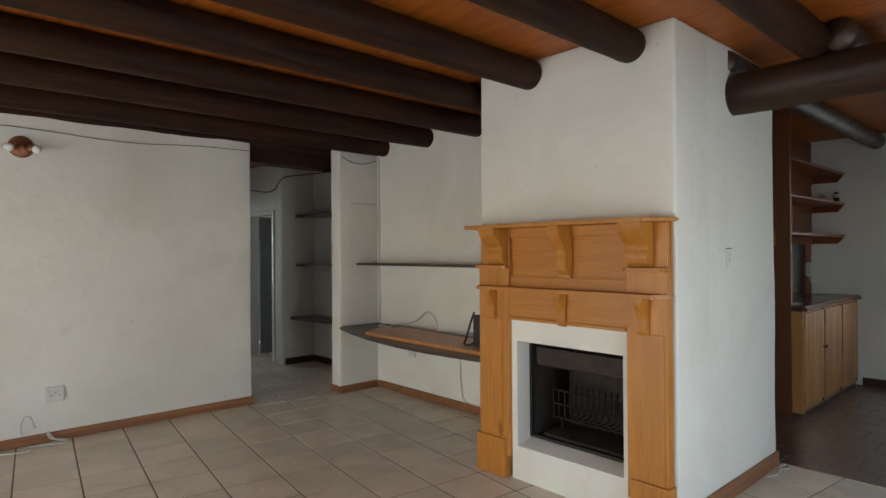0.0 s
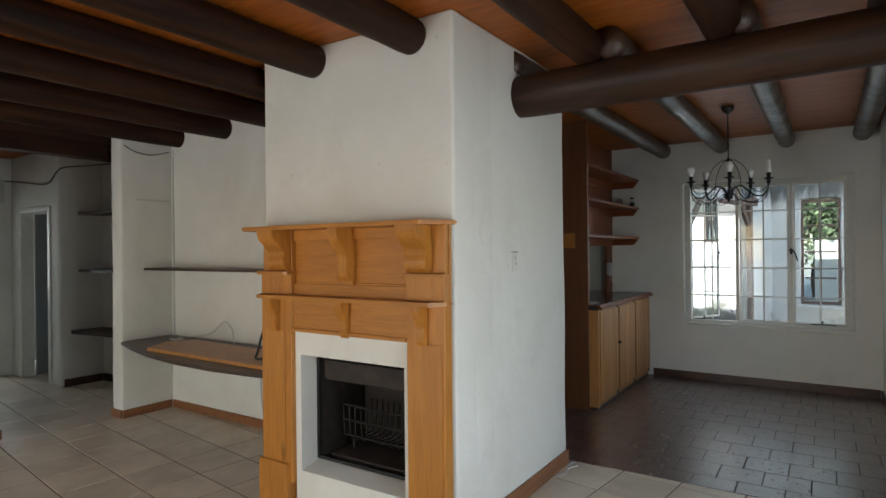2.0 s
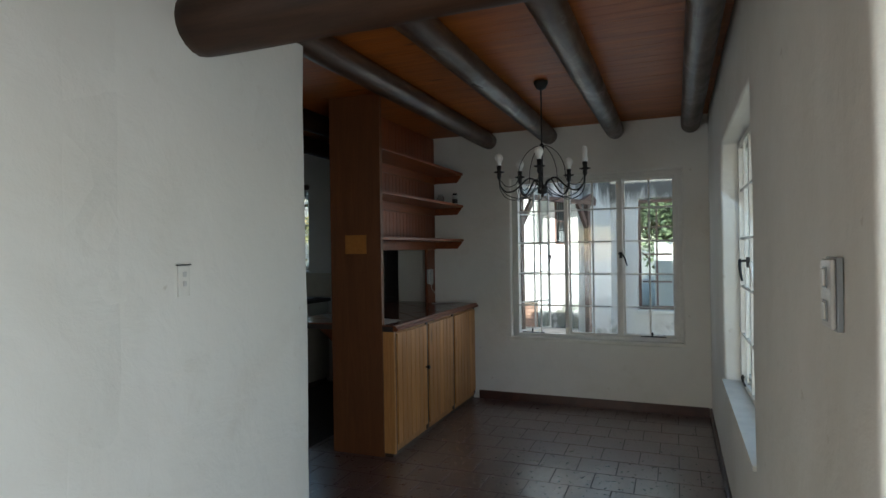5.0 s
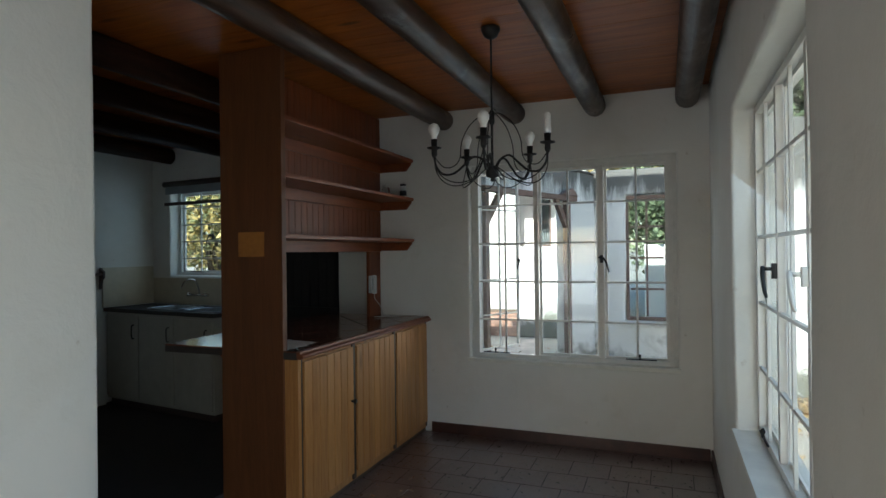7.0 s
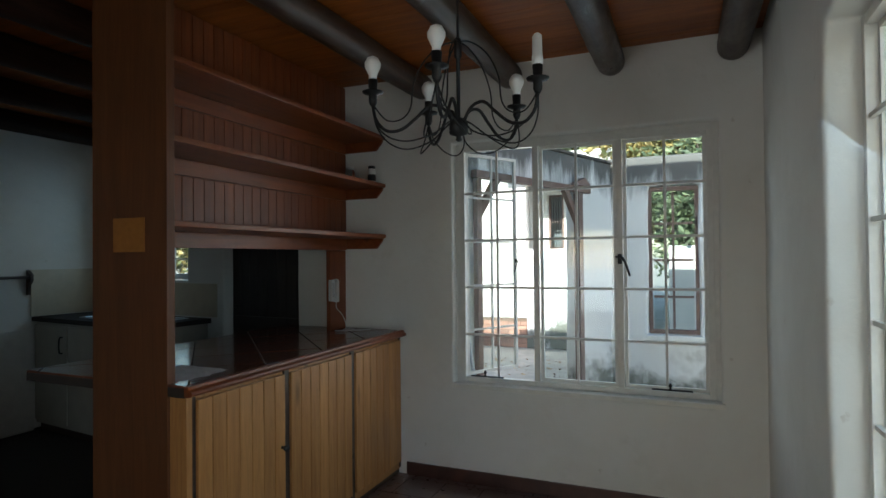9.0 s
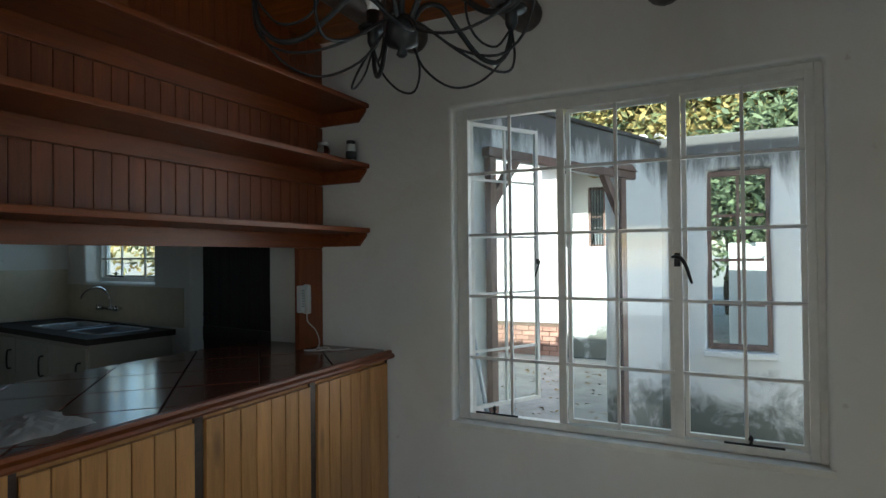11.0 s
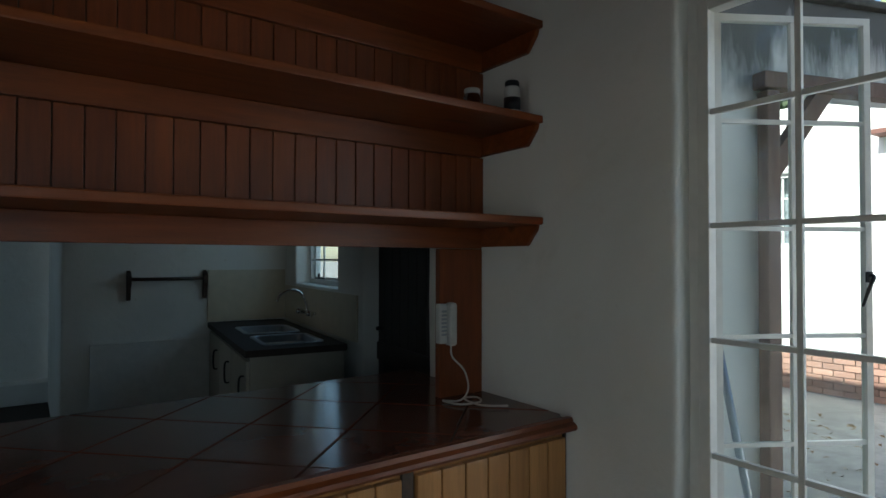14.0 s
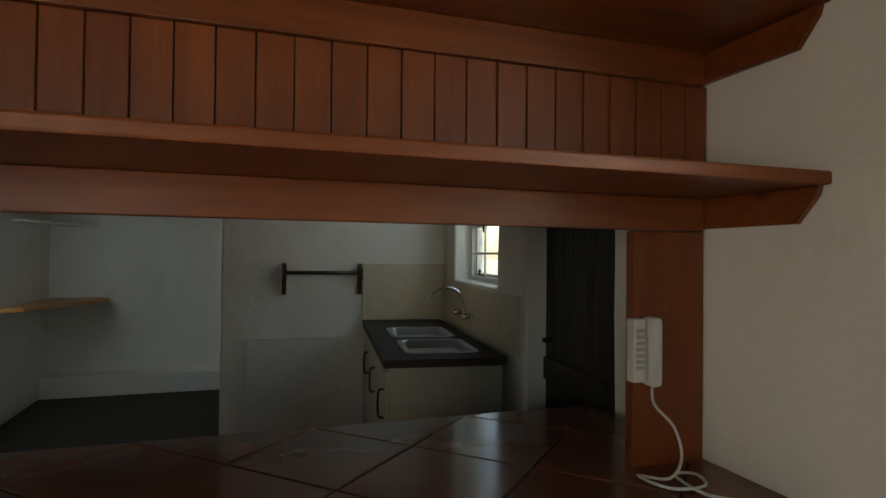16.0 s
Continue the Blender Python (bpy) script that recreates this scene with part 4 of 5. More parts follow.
w = part("cable", tube(bmesh.new(), [(4.16, 8.69, 2.40), (4.23, 8.3, 2.36), (4.235, 7.7, 2.30), (4.24, 7.38, 2.45), (4.5, 7.2, 2.5), (4.68, 6.4, 2.5)], 0.007, 6), M_DARKPLASTIC, None, "loose dark cable under the ceiling", True)
tagged(w, "", "cable")

# ---- garden door beside the living room ----
door_frame("garden_door_frame", "y", YS - 0.21, 1.94, 3.672, 2.11, M_DOORWOOD, "varnished timber frame of the garden door", 0.13, 0.07)

# ---- dresser between dining room and kitchen ----


def dresser():
    t = thing("dresser", (6.42, 2.0, 0), "built-in pine dresser with tiled top, plank doors and open shelves", "dresser")
    L = XE - 6.42
    part("side_panel", a_box(-0.012, 0.10, 0, 0.028, 0.53, ZC - 0.005, 0.003), M_PANEL, t, "plain dark brown end panel up to the ceiling")
    part("carcass", a_box(0.0285, 0.030, 0.03, L, 0.53, 0.925), M_CAB, t)
    part("end_board", a_box(0.0, 0.012, 0.03, 0.028, 0.099, 0.925), M_CAB, t)
    part("plinth", a_box(0.012, 0.034, 0, L, 0.50, 0.0295), M_PLANK, t)
    edges = ((0.055, 0.600), (0.645, 1.205), (1.25, L - 0.012))
    for a, c in edges:
        d = new("door")
        d.parent = t
        n = 7
        for k in range(n):
            x0, x1 = a + (c - a) * k / n, a + (c - a) * (k + 1) / n
            part("board", a_box(x0 + 0.0022, 0.008, 0.085, x1 - 0.0022, 0.028, 0.905, 0.0035), M_CAB, d)
        if a == edges[0][0]:
            bm = bmesh.new()
            rod(bm, (c - 0.03, 0.010, 0.56), (c - 0.03, -0.012, 0.56), 0.007)
            rod(bm, (c - 0.03, -0.010, 0.56), (c - 0.03, -0.026, 0.56), 0.013, 0.017, 14)
            part("knob", bm, M_BLACK, d, "small dark round knob", True)
    for x0, x1 in ((0.0285, 0.052), (0.604, 0.641), (1.209, 1.246), (L - 0.010, L - 0.001)):
        part("stile", a_box(x0, 0.018, 0.04, x1, 0.0295, 0.924, 0.002), M_PLANK, t)
    part("edge_moulding", prism(bmesh.new(), [(-0.025, 0.934), (-0.03, 0.942), (-0.026, 0.952), (-0.012, 0.960), (-0.008, 0.972), (0.012, 0.972), (0.012, 0.930), (-0.015, 0.930)], -0.012, L, "x"), M_SHELF, t)
    part("worktop", a_box(-0.010, 0.0125, 0.9255, L, 0.97, 0.9635), M_DGROUT, t, "dark grouted bed of the tiled top")
    for x in (0.3, 1.0, 1.6):
        part("bracket", prism(bmesh.new(), [(0.531, 0.925), (0.92, 0.925), (0.531, 0.62)], x, x + 0.03, "x", 0.002), M_BOARD, t)
    # shelves on wall cleats
    for z in (1.628, 1.978, 2.308):
        part("shelf", a_box(0.029, 0.118, z - 0.026, L - 0.002, 0.455, z, 0.005), M_SHELF, t)
        part("rail", a_box(0.029, 0.425, z - 0.105, L - 0.022, 0.452, z - 0.0265, 0.003), M_SHELF, t)
        part("cleat", prism(bmesh.new(), [(0.135, z - 0.027), (0.45, z - 0.027), (0.45, z - 0.098), (0.185, z - 0.098), (0.14, z - 0.045)], L - 0.021, L - 0.001, "x", 0.003), M_SHELF, t)
    for z0, z1 in ((1.629, 1.873), (1.979, 2.203), (2.309, 2.68)):
        for k in range(26):
            x0 = 0.028 + 0.0698 * k
            part("board", a_box(x0 + 0.0011, 0.438, z0, min(x0 + 0.0687, L - 0.004), 0.456, z1, 0.003), M_BOARD, t)
    part("back_board", a_box(0.029, 0.4565, 1.53, L - 0.005, 0.472, 2.68), M_PLANK, t)
    part("post", a_box(L - 0.205, 0.445, 0.968, L - 0.004, 0.475, 1.522, 0.004), M_BOARD, t)
    # kitchen side ledge
    return t, L


dres, DL = dresser()


def clip_poly(poly, x0, y0, x1, y1):
    for axis, lim, sgn in ((0, x0, 1), (0, x1, -1), (1, y0, 1), (1, y1, -1)):
        out = []
        for i, p in enumerate(poly):
            q = poly[(i + 1) % len(poly)]
            ip, iq = sgn * (p[axis] - lim) >= 0, sgn * (q[axis] - lim) >= 0
            if ip:
                out.append(p)
            if ip != iq:
                f = (lim - p[axis]) / (q[axis] - p[axis])
                out.append((p[0] + f * (q[0] - p[0]), p[1] + f * (q[1] - p[1])))
        poly = out
        if len(poly) < 3:
            return []
    return poly


def flat_piece(name, poly, z0, z1, mat, parent, inset=0.0015):
    """A thin tile with slightly sloping edges."""
    cx, cy = sum(p[0] for p in poly) / len(poly), sum(p[1] for p in poly) / len(poly)
    bm = bmesh.new()
    lo = [bm.verts.new((x, y, z0)) for x, y in poly]
    hi = [bm.verts.new((x, y, z1 - 0.0012)) for x, y in poly]
    tp = []
    for x, y in poly:
        d = math.hypot(x - cx, y - cy) or 1
        tp.append(bm.verts.new((x - (x - cx) / d * 0.003, y - (y - cy) / d * 0.003, z1)))
    n = len(poly)
    for k in range(n):
        bm.faces.new((lo[k], lo[(k + 1) % n], hi[(k + 1) % n], hi[k])), bm.faces.new((hi[k], hi[(k + 1) % n], tp[(k + 1) % n], tp[k]))
    bm.faces.new(tp)
    bmesh.ops.recalc_face_normals(bm, faces=bm.faces)
    return part(name, bm, mat, parent)


def lay(name, parent, mat, cx, cy, w, h, turn, area, z0, z1, joint, bond=0.0, offset=(0, 0)):
    """Tiles w by h from (cx, cy), turned, cut to the area (x0, y0, x1, y1), in the parent's own space."""
    c, s = math.cos(radians(turn)), math.sin(radians(turn))
    x0, y0, x1, y1 = area
    reach = int(max(x1 - x0, y1 - y0) * 1.6 / min(w, h)) + 3
    made = 0
    for j in range(-reach, reach):
        for i in range(-reach, reach):
            u, v = i * w + (bond * w if j % 2 else 0), j * h
            quad = [(u + joint / 2, v + joint / 2), (u + w - joint / 2, v + joint / 2), (u + w - joint / 2, v + h - joint / 2), (u + joint / 2, v + h - joint / 2)]
            quad = [(cx + a * c - b2 * s, cy + a * s + b2 * c) for a, b2 in quad]
            quad = clip_poly(quad, *area)
            if len(quad) < 3:
                continue
            ar = abs(sum(quad[k][0] * quad[(k + 1) % len(quad)][1] - quad[(k + 1) % len(quad)][0] * quad[k][1] for k in range(len(quad)))) / 2
            if ar < 0.0008:
                continue
            flat_piece(name, quad, z0, z1 + random.uniform(-0.0006, 0.0006), mat, parent)
            made += 1
    return made


# ---- kitchen ----


def pantry_door():
    d = thing("door_2", (0.10, -1.385, 0.0), "plank door coloured near black for the dark pantry doorway", "door", kind="structure")
    askew(d)
    for k in range(8):
        part("board", a_box(0.0, 0.002 + 0.1035 * k, 0.01, 0.035, 0.101 + 0.1035 * k, 2.04, 0.003), M_DARKDOOR, d)
    part("ledge", a_box(-0.022, 0.03, 0.9, -0.0005, 0.79, 1.0, 0.003), M_DARKDOOR, d)
    part("door_handle", rod(bmesh.new(), (-0.002, 0.75, 1.08), (-0.04, 0.75, 1.08), 0.012), M_BLACK, d)


pantry_door()


def kitchen():
    s = thing("sink_unit", (7.785, 3.87, 0), "cream cupboard with a grey worktop and a double steel sink", "sink unit", turn=-7)
    part("body", a_box(0.03, 0.03, 0.07, 0.565, 1.60, 0.945), M_CREAM, s)
    part("plinth", a_box(0.06, 0.06, 0.0, 0.56, 1.59, 0.0695), M_PLANK, s, "dark recessed plinth")
    for k in range(3):
        y = 0.045 + 0.52 * k
        dd = part("door", a_box(0.012, y, 0.10, 0.0295, y + 0.505, 0.92, 0.004), M_CREAM, s)
        part("handle", tube(bmesh.new(), [(0.012, y + 0.06, 0.70), (-0.014, y + 0.06, 0.71), (-0.014, y + 0.06, 0.82), (0.012, y + 0.06, 0.83)], 0.006, 6), M_BLACK, dd)
    bm = bmesh.new()
    # worktop with two bowls cut out
    xs, ys = [0, 0.14, 0.47, 0.575], [0, 0.15, 0.57, 0.70, 1.12, 1.62]
    g = [[bm.verts.new((x, y, 0.985)) for y in ys] for x in xs]
    for i in range(3):
        for j in range(5):
            if not (i == 1 and j in (1, 3)):
                bm.faces.new((g[i][j], g[i + 1][j], g[i + 1][j + 1], g[i][j + 1]))
    top = part("worktop", bm, M_DGROUT, s, "dark grey worktop")
    top.modifiers.new("thick", "SOLIDIFY").thickness = 0.038
    for j in (0.15, 0.70):
        bm = bmesh.new()
        x0, x1, y0, y1 = 0.14, 0.47, j, j + 0.42
        rings = []
        for grow, z in ((0.02, 0.9865), (0.019, 0.991), (-0.006, 0.991), (-0.010, 0.984), (-0.014, 0.85), (-0.03, 0.825), (-0.06, 0.82)):
            r, ring = max(0.02, 0.05 + grow * 0.5), []
            for cx, cy, a0 in ((x1 + grow - r, y1 + grow - r, 0), (x0 - grow + r, y1 + grow - r, 90), (x0 - grow + r, y0 - grow + r, 180), (x1 + grow - r, y0 - grow + r, 270)):
                ring += [bm.verts.new((cx + r * math.cos(radians(a0 + 22.5 * q)), cy + r * math.sin(radians(a0 + 22.5 * q)), z)) for q in range(5)]
            rings.append(ring)
        for p, q in zip(rings, rings[1:]):
            for k in range(len(p)):
                bm.faces.new((p[k], p[(k + 1) % len(p)], q[(k + 1) % len(p)], q[k]))
        bm.faces.new(rings[-1])
        bmesh.ops.recalc_face_normals(bm, faces=bm.faces)
        part("sink_bowl", bm, M_STEEL, s, "brushed steel bowl", True)
    f = askew(thing("tap", (0, 0.40, 1.09), "chrome wall tap with a long swan neck", "tap"))
    bm = bmesh.new()
    rod(bm, (0, -0.09, 0), (-0.05, -0.09, 0), 0.012), rod(bm, (0, 0.09, 0), (-0.05, 0.09, 0), 0.012), rod(bm, (-0.05, -0.11, 0), (-0.05, 0.11, 0), 0.014)
    part("tap_body", bm, M_CHROME, f, "", True)
    part("spout", tube(bmesh.new(), [(-0.05, 0, 0), (-0.06, 0, 0.08), (-0.10, 0, 0.15), (-0.17, 0, 0.17), (-0.24, 0, 0.14), (-0.27, 0, 0.09)], 0.009, 8), M_CHROME, f, "", True)
    for y in (-0.13, 0.13):
        bm = rod(bmesh.new(), (-0.05, y, 0), (-0.09, y, 0.012), 0.018, 0.022, 10)
        part("tap_handle", bm, M_CHROME, f, "", True)
    bs = part("splashback", a_box(7.985, 5.484, 0.987, 8.61, 5.4985, 1.394), M_KTILE, None, "cream tiled splashback behind the sink")
    tagged(bs, "", "splashback", "", "structure")
    bs = askew(part("splashback", a_box(-0.013, -0.50, 0.987, -0.002, 1.19, 1.265), M_KTILE, None, "cream tiled splashback under the window"))
    tagged(bs, "", "splashback", "", "structure")
    bl = askew(thing("roller_blind", (-0.03, 0.41, 2.29), "dark rolled blind above the small kitchen window", "blind"))
    part("roll", rod(bmesh.new(), (0, -0.56, 0), (0, 0.56, 0), 0.03, seg=12), M_PLANK, bl, "", True)
    part("bottom_rail", a_box(-0.012, -0.55, -0.235, 0.012, 0.55, -0.20, 0.004), M_PLANK, bl)
    part("cloth", a_box(-0.003, -0.54, -0.11, 0.003, 0.54, -0.02), M_GREYDOOR, bl)
    pr = thing("towel_rail", (7.695, 5.495, 1.285), "dark wooden towel rail with two shaped end brackets", "towel rail")
    for x in (-0.265, 0.265):
        part("bracket", prism(bmesh.new(), [(-0.001, -0.11), (-0.018, -0.11), (-0.03, -0.02), (-0.06, 0.01), (-0.06, 0.07), (-0.02, 0.095), (-0.001, 0.11)], x - 0.015, x + 0.015, "x", 0.003), M_PLANK, pr)
    part("rail", rod(bmesh.new(), (-0.265, -0.04, 0.045), (0.265, -0.04, 0.045), 0.013), M_PLANK, pr, "", True)
    pn = thing("leaning_panel", (7.19, 5.485, 0), "white panel standing against the kitchen wall", "panel")
    part("board", a_box(0, -0.025, 0.012, 0.80, -0.004, 0.860, 0.002), M_WHITE, pn)
    part("edge_strip", a_box(0, -0.027, 0.8605, 0.80, -0.003, 0.872, 0.002), M_WHITE, pn)
    part("edge_strip", a_box(0, -0.027, 0, 0.80, -0.003, 0.0115, 0.002), M_WHITE, pn)
    lg = part("masonry_ledge", a_box(5.24, 7.95, 0.0, 7.03, 8.21, 0.21, 0.012), M_PLASTER, None, "low white plastered ledge")
    tagged(lg, "", "ledge", "", "structure")
    c = part("corner_shelf", prism(bmesh.new(), [(5.245, 8.195), (5.245, 6.9), (5.42, 6.98), (5.76, 7.85), (5.80, 8.195)], 0.95, 0.985, "z", 0.005), M_CAB, None, "light wooden corner shelf")
    tagged(c, "", "shelf")
    c = part("corner_shelf", prism(bmesh.new(), [(5.245, 8.195), (5.245, 7.2), (5.35, 7.3), (5.66, 8.1), (5.66, 8.195)], 1.72, 1.74, "z", 0.003), M_WHITE, None, "small white corner shelf")
    tagged(c, "", "shelf")


kitchen()

# ---- small things on the dresser ----
tel = thing("wall_telephone", (8.075, 2.445, 1.245), "white wall telephone with a hanging cord", "telephone")
part("base", a_box(-0.040, -0.03, -0.07, -0.006, 0.0, 0.075, 0.006), M_PLASTIC, tel)
for k in range(7):
    part("key", a_box(-0.034, -0.0325, -0.04 + 0.014 * k, -0.012, -0.0302, -0.032 + 0.014 * k), M_GREYDOOR, tel, "grey key")
part("handset", a_box(-0.004, -0.050, -0.08, 0.026, -0.004, 0.08, 0.014), M_PLASTIC, tel)
part("cord", tube(bmesh.new(), [(0.01, -0.03, -0.075), (0.015, -0.03, -0.12), (0.055, -0.05, -0.17), (0.05, -0.08, -0.23), (0.0, -0.10, -0.262), (-0.05, -0.06, -0.264), (-0.03, -0.14, -0.264), (0.05, -0.15, -0.264), (0.08, -0.09, -0.264), (0.03, -0.08, -0.264), (0.02, -0.19, -0.264), (0.09, -0.25, -0.264)], 0.0035, 6), M_PLASTIC, tel, "", True)

j = thing("spice_jar", (8.165, 2.175, 1.979), "small jar with a printed black and white label and dark lid", "jar", "jars on the shelf")
part("glass", lathe(bmesh.new(), [(0.026, 0), (0.028, 0.006), (0.028, 0.085), (0.022, 0.095)], 16), M_PLASTIC, j, "", True)
part("label_band", lathe(bmesh.new(), [(0.0285, 0.012), (0.0286, 0.055)], 16), M_DARKPLASTIC, j, "black printed band", True)
part("lid", lathe(bmesh.new(), [(0.024, 0.095), (0.025, 0.11), (0.022, 0.114)], 16), M_DARKPLASTIC, j, "", True)
j = thing("glass_jar", (8.09, 2.30, 1.979), "small empty clear glass jar", "jar", "jars on the shelf")
part("glass", lathe(bmesh.new(), [(0.030, 0), (0.034, 0.008), (0.034, 0.07), (0.026, 0.085)], 16), M_JAR, j, "", True)
part("lid", lathe(bmesh.new(), [(0.028, 0.085), (0.029, 0.10), (0.026, 0.104)], 16), M_PLASTIC, j, "", True)

note = part("wall_notice", a_box(6.405, 2.22, 1.50, 6.408, 2.40, 1.64), M_ORANGE, None, "small orange paper notice pinned to the dresser end")
tagged(note, "", "notice")


def crumple(name, cx, cy, z, w, d, h, label):
    bm = bmesh.new()
    n = 16
    g = [[bm.verts.new((cx + (i / n - 0.5) * w * (1 + 0.15 * noise.noise(Vector((i * 0.4, j * 0.3, 1)))), cy + (j / n - 0.5) * d * (1 + 0.2 * noise.noise(Vector((i * 0.3, j * 0.5, 7)))), z + 0.002 + h * max(0, 1 - (2 * abs(i / n - 0.5)) ** 3) * max(0, 1 - (2 * abs(j / n - 0.5)) ** 3) * (0.45 + 0.8 * abs(noise.noise(Vector((i * 0.45, j * 0.45, 3))))))) for j in range(n + 1)] for i in range(n + 1)]
    for i in range(n):
        for j in range(n):
            bm.faces.new((g[i][j], g[i + 1][j], g[i + 1][j + 1], g[i][j + 1]))
    ob = part(name, bm, M_PAPER, None, label)
    ob.modifiers.new("thick", "SOLIDIFY").thickness = 0.002
    return tagged(ob, "", "plastic bag")


crumple("plastic_bag", 6.59, 2.24, 0.972, 0.30, 0.30, 0.025, "crumpled white plastic sheet on the tiled top")

# ---- chandelier ----


def chandelier():
    t = thing("chandelier", (6.65, 0.948, 1.885), "black wrought-iron chandelier with five arms and bare bulbs", "chandelier")
    part("ceiling_rose", lathe(bmesh.new(), [(0.05, 0.803), (0.05, 0.787), (0.035, 0.757), (0.012, 0.742)], 16), M_BLACK, t, "", True)
    bm = bmesh.new()
    tube(bm, [(0, 0, 0.75), (0, 0, 0.35)], 0.005, 6)
    for k in range(9):
        z = 0.73 - k * 0.042
        bmesh.ops.create_circle(bm, segments=8, radius=0.012, matrix=Matrix.Translation((0, 0, z)) @ pose(0, 0, 0, 90, 0, 90 * (k % 2)))
    part("chain", bm, M_BLACK, t)
    part("stem", lathe(bmesh.new(), [(0.006, 0.37), (0.014, 0.36), (0.014, 0.30), (0.007, 0.29), (0.0065, 0.05)], 10), M_BLACK, t, "", True)
    part("hub", lathe(bmesh.new(), [(0.006, -0.005), (0.012, 0.0), (0.008, 0.012), (0.034, 0.022), (0.034, 0.06), (0.026, 0.075), (0.012, 0.08)], 14), M_BLACK, t, "", True)
    for k in range(5):
        a = radians(188.7 + 72 * k)
        arm = new("arm")
        arm.parent = t
        arm.matrix_basis = pose(0, 0, 0, 0, 0, math.degrees(a)) @ Matrix.Diagonal((1.07, 1.07, 1.07, 1))
        R = 0.285
        part("arm_tube", tube(bmesh.new(), [(0.02, 0, 0.06), (0.05, 0, 0.105), (0.095, 0, 0.115), (0.14, 0, 0.075), (0.19, 0, 0.035), (0.24, 0, 0.03), (0.275, 0, 0.065), (R, 0, 0.115)], 0.0055, 8), M_BLACK, arm, "", True)
        bm = bmesh.new()
        tube(bm, [(R, 0, 0.115), (0.275, 0.02, 0.05), (0.235, 0.05, 0.0), (0.17, 0.07, -0.018), (0.09, 0.06, 0.008), (0.035, 0.025, 0.055), (0.01, 0.0, 0.07)], 0.0028, 5)
        tube(bm, [(R, 0, 0.115), (0.275, -0.02, 0.05), (0.235, -0.05, 0.0), (0.17, -0.07, -0.018), (0.09, -0.06, 0.008), (0.035, -0.025, 0.055), (0.01, 0.0, 0.07)], 0.0028, 5)
        tube(bm, [(0.008, 0, 0.33), (0.05, 0, 0.32), (0.11, 0, 0.27), (0.15, 0, 0.19), (0.16, 0, 0.11), (0.19, 0, 0.07), (0.24, 0, 0.065), (R - 0.005, 0, 0.11)], 0.0028, 5)
        part("scroll_wire", bm, M_BLACK, arm, "", True)
        part("drip_pan", lathe(bmesh.new(), [(0.008, 0.112), (0.014, 0.125), (0.014, 0.150), (0.034, 0.155), (0.036, 0.160), (0.014, 0.165), (0.016, 0.20)], 14, (R, 0, 0)), M_BLACK, arm, "", True)
        prof = [(0.013, 0.20), (0.014, 0.215), (0.026, 0.240), (0.027, 0.255), (0.018, 0.272), (0.004, 0.279)]
        if k == 1:
            prof = [(0.017, 0.20), (0.018, 0.225), (0.016, 0.228), (0.015, 0.29), (0.008, 0.298)]
        part("bulb", lathe(bmesh.new(), prof, 14, (R, 0, 0)), M_BULB, arm, "compact spiral bulb" if k == 1 else "frosted bulb", True)
    return t


chandelier()

# ---- outside ----
rough_wall("yard_wall", "x", 11.05, 0.22, -0.16, 0.98, -0.13, 2.49, [(0.085, 0.570, 0.655, 2.17)], M_OUT, 0.02, "peeling whitewashed yard wall with mould at its top and a window", "wall", 0.03, 0.15)
rough_wall("yard_wall_tall", "x", 11.02, 0.30, -5.0, -0.15, -0.13, 2.95, [], M_OUT, 0.02, "taller whitewashed wall joining the yard wall", "wall", 0.03, 0.25)
# the wall with the opening runs aslant from the house: x along it, y away from the house
SCREEN = pose(8.9, 1.72, 0, 0, 0, -20)
askew(rough_wall("yard_screen_wall", "y", 0.0, 0.11, -0.50, 2.52, -0.13, 2.44, [(0.05, 1.55, -0.13, 2.09)], M_OUT_MOULD, 0.012, "mouldy whitewashed wall with a wide opening under a timber beam", "wall", 0.02, 0.12), SCREEN)
cop = part("wall_coping", a_box(-0.5, -0.02, 2.435, 2.5, 0.13, 2.465, 0.01), M_COPING, None, "thin blackened coping on the screen wall")
tagged(askew(cop, SCREEN), "", "coping", "", "structure")
rough_wall("yard_wall_back", "x", 14.6, 0.25, 2.79, 9.0, 0.385, 3.4, [(3.93, 4.40, 1.65, 2.57)], M_OUT_SHED, 0.01, "sunlit whitewashed wall across the yard", "wall", 0.02, 0.4)
rough_wall("yard_wall_low", "x", 14.58, 0.25, 1.2, 2.785, -0.13, 1.59, mat=M_OUT, wave=0.012, label="low peeling whitewashed wall", cell=0.3)
rough_wall("yard_wall_recess", "x", 15.4, 0.2, 1.2, 3.2, -0.13, 3.4, [(2.28, 2.56, 1.60, 2.60)], M_OUT_SHED, 0.01, "shaded whitewashed wall with a barred window", "wall", 0.02, 0.4)
rough_wall("garden_wall", "y", -4.2, -0.25, 2.0, 11.2, -0.13, 2.15, mat=M_OUT_SHED, wave=0.02, label="whitewashed garden wall", cell=0.3)
vr = part("veranda_roof", a_box(14.3, 1.2, 2.86, 15.6, 3.1, 2.91), M_ROOF, None, "rusty sheet roof of the veranda")
tagged(vr, "", "roof", "", "structure")

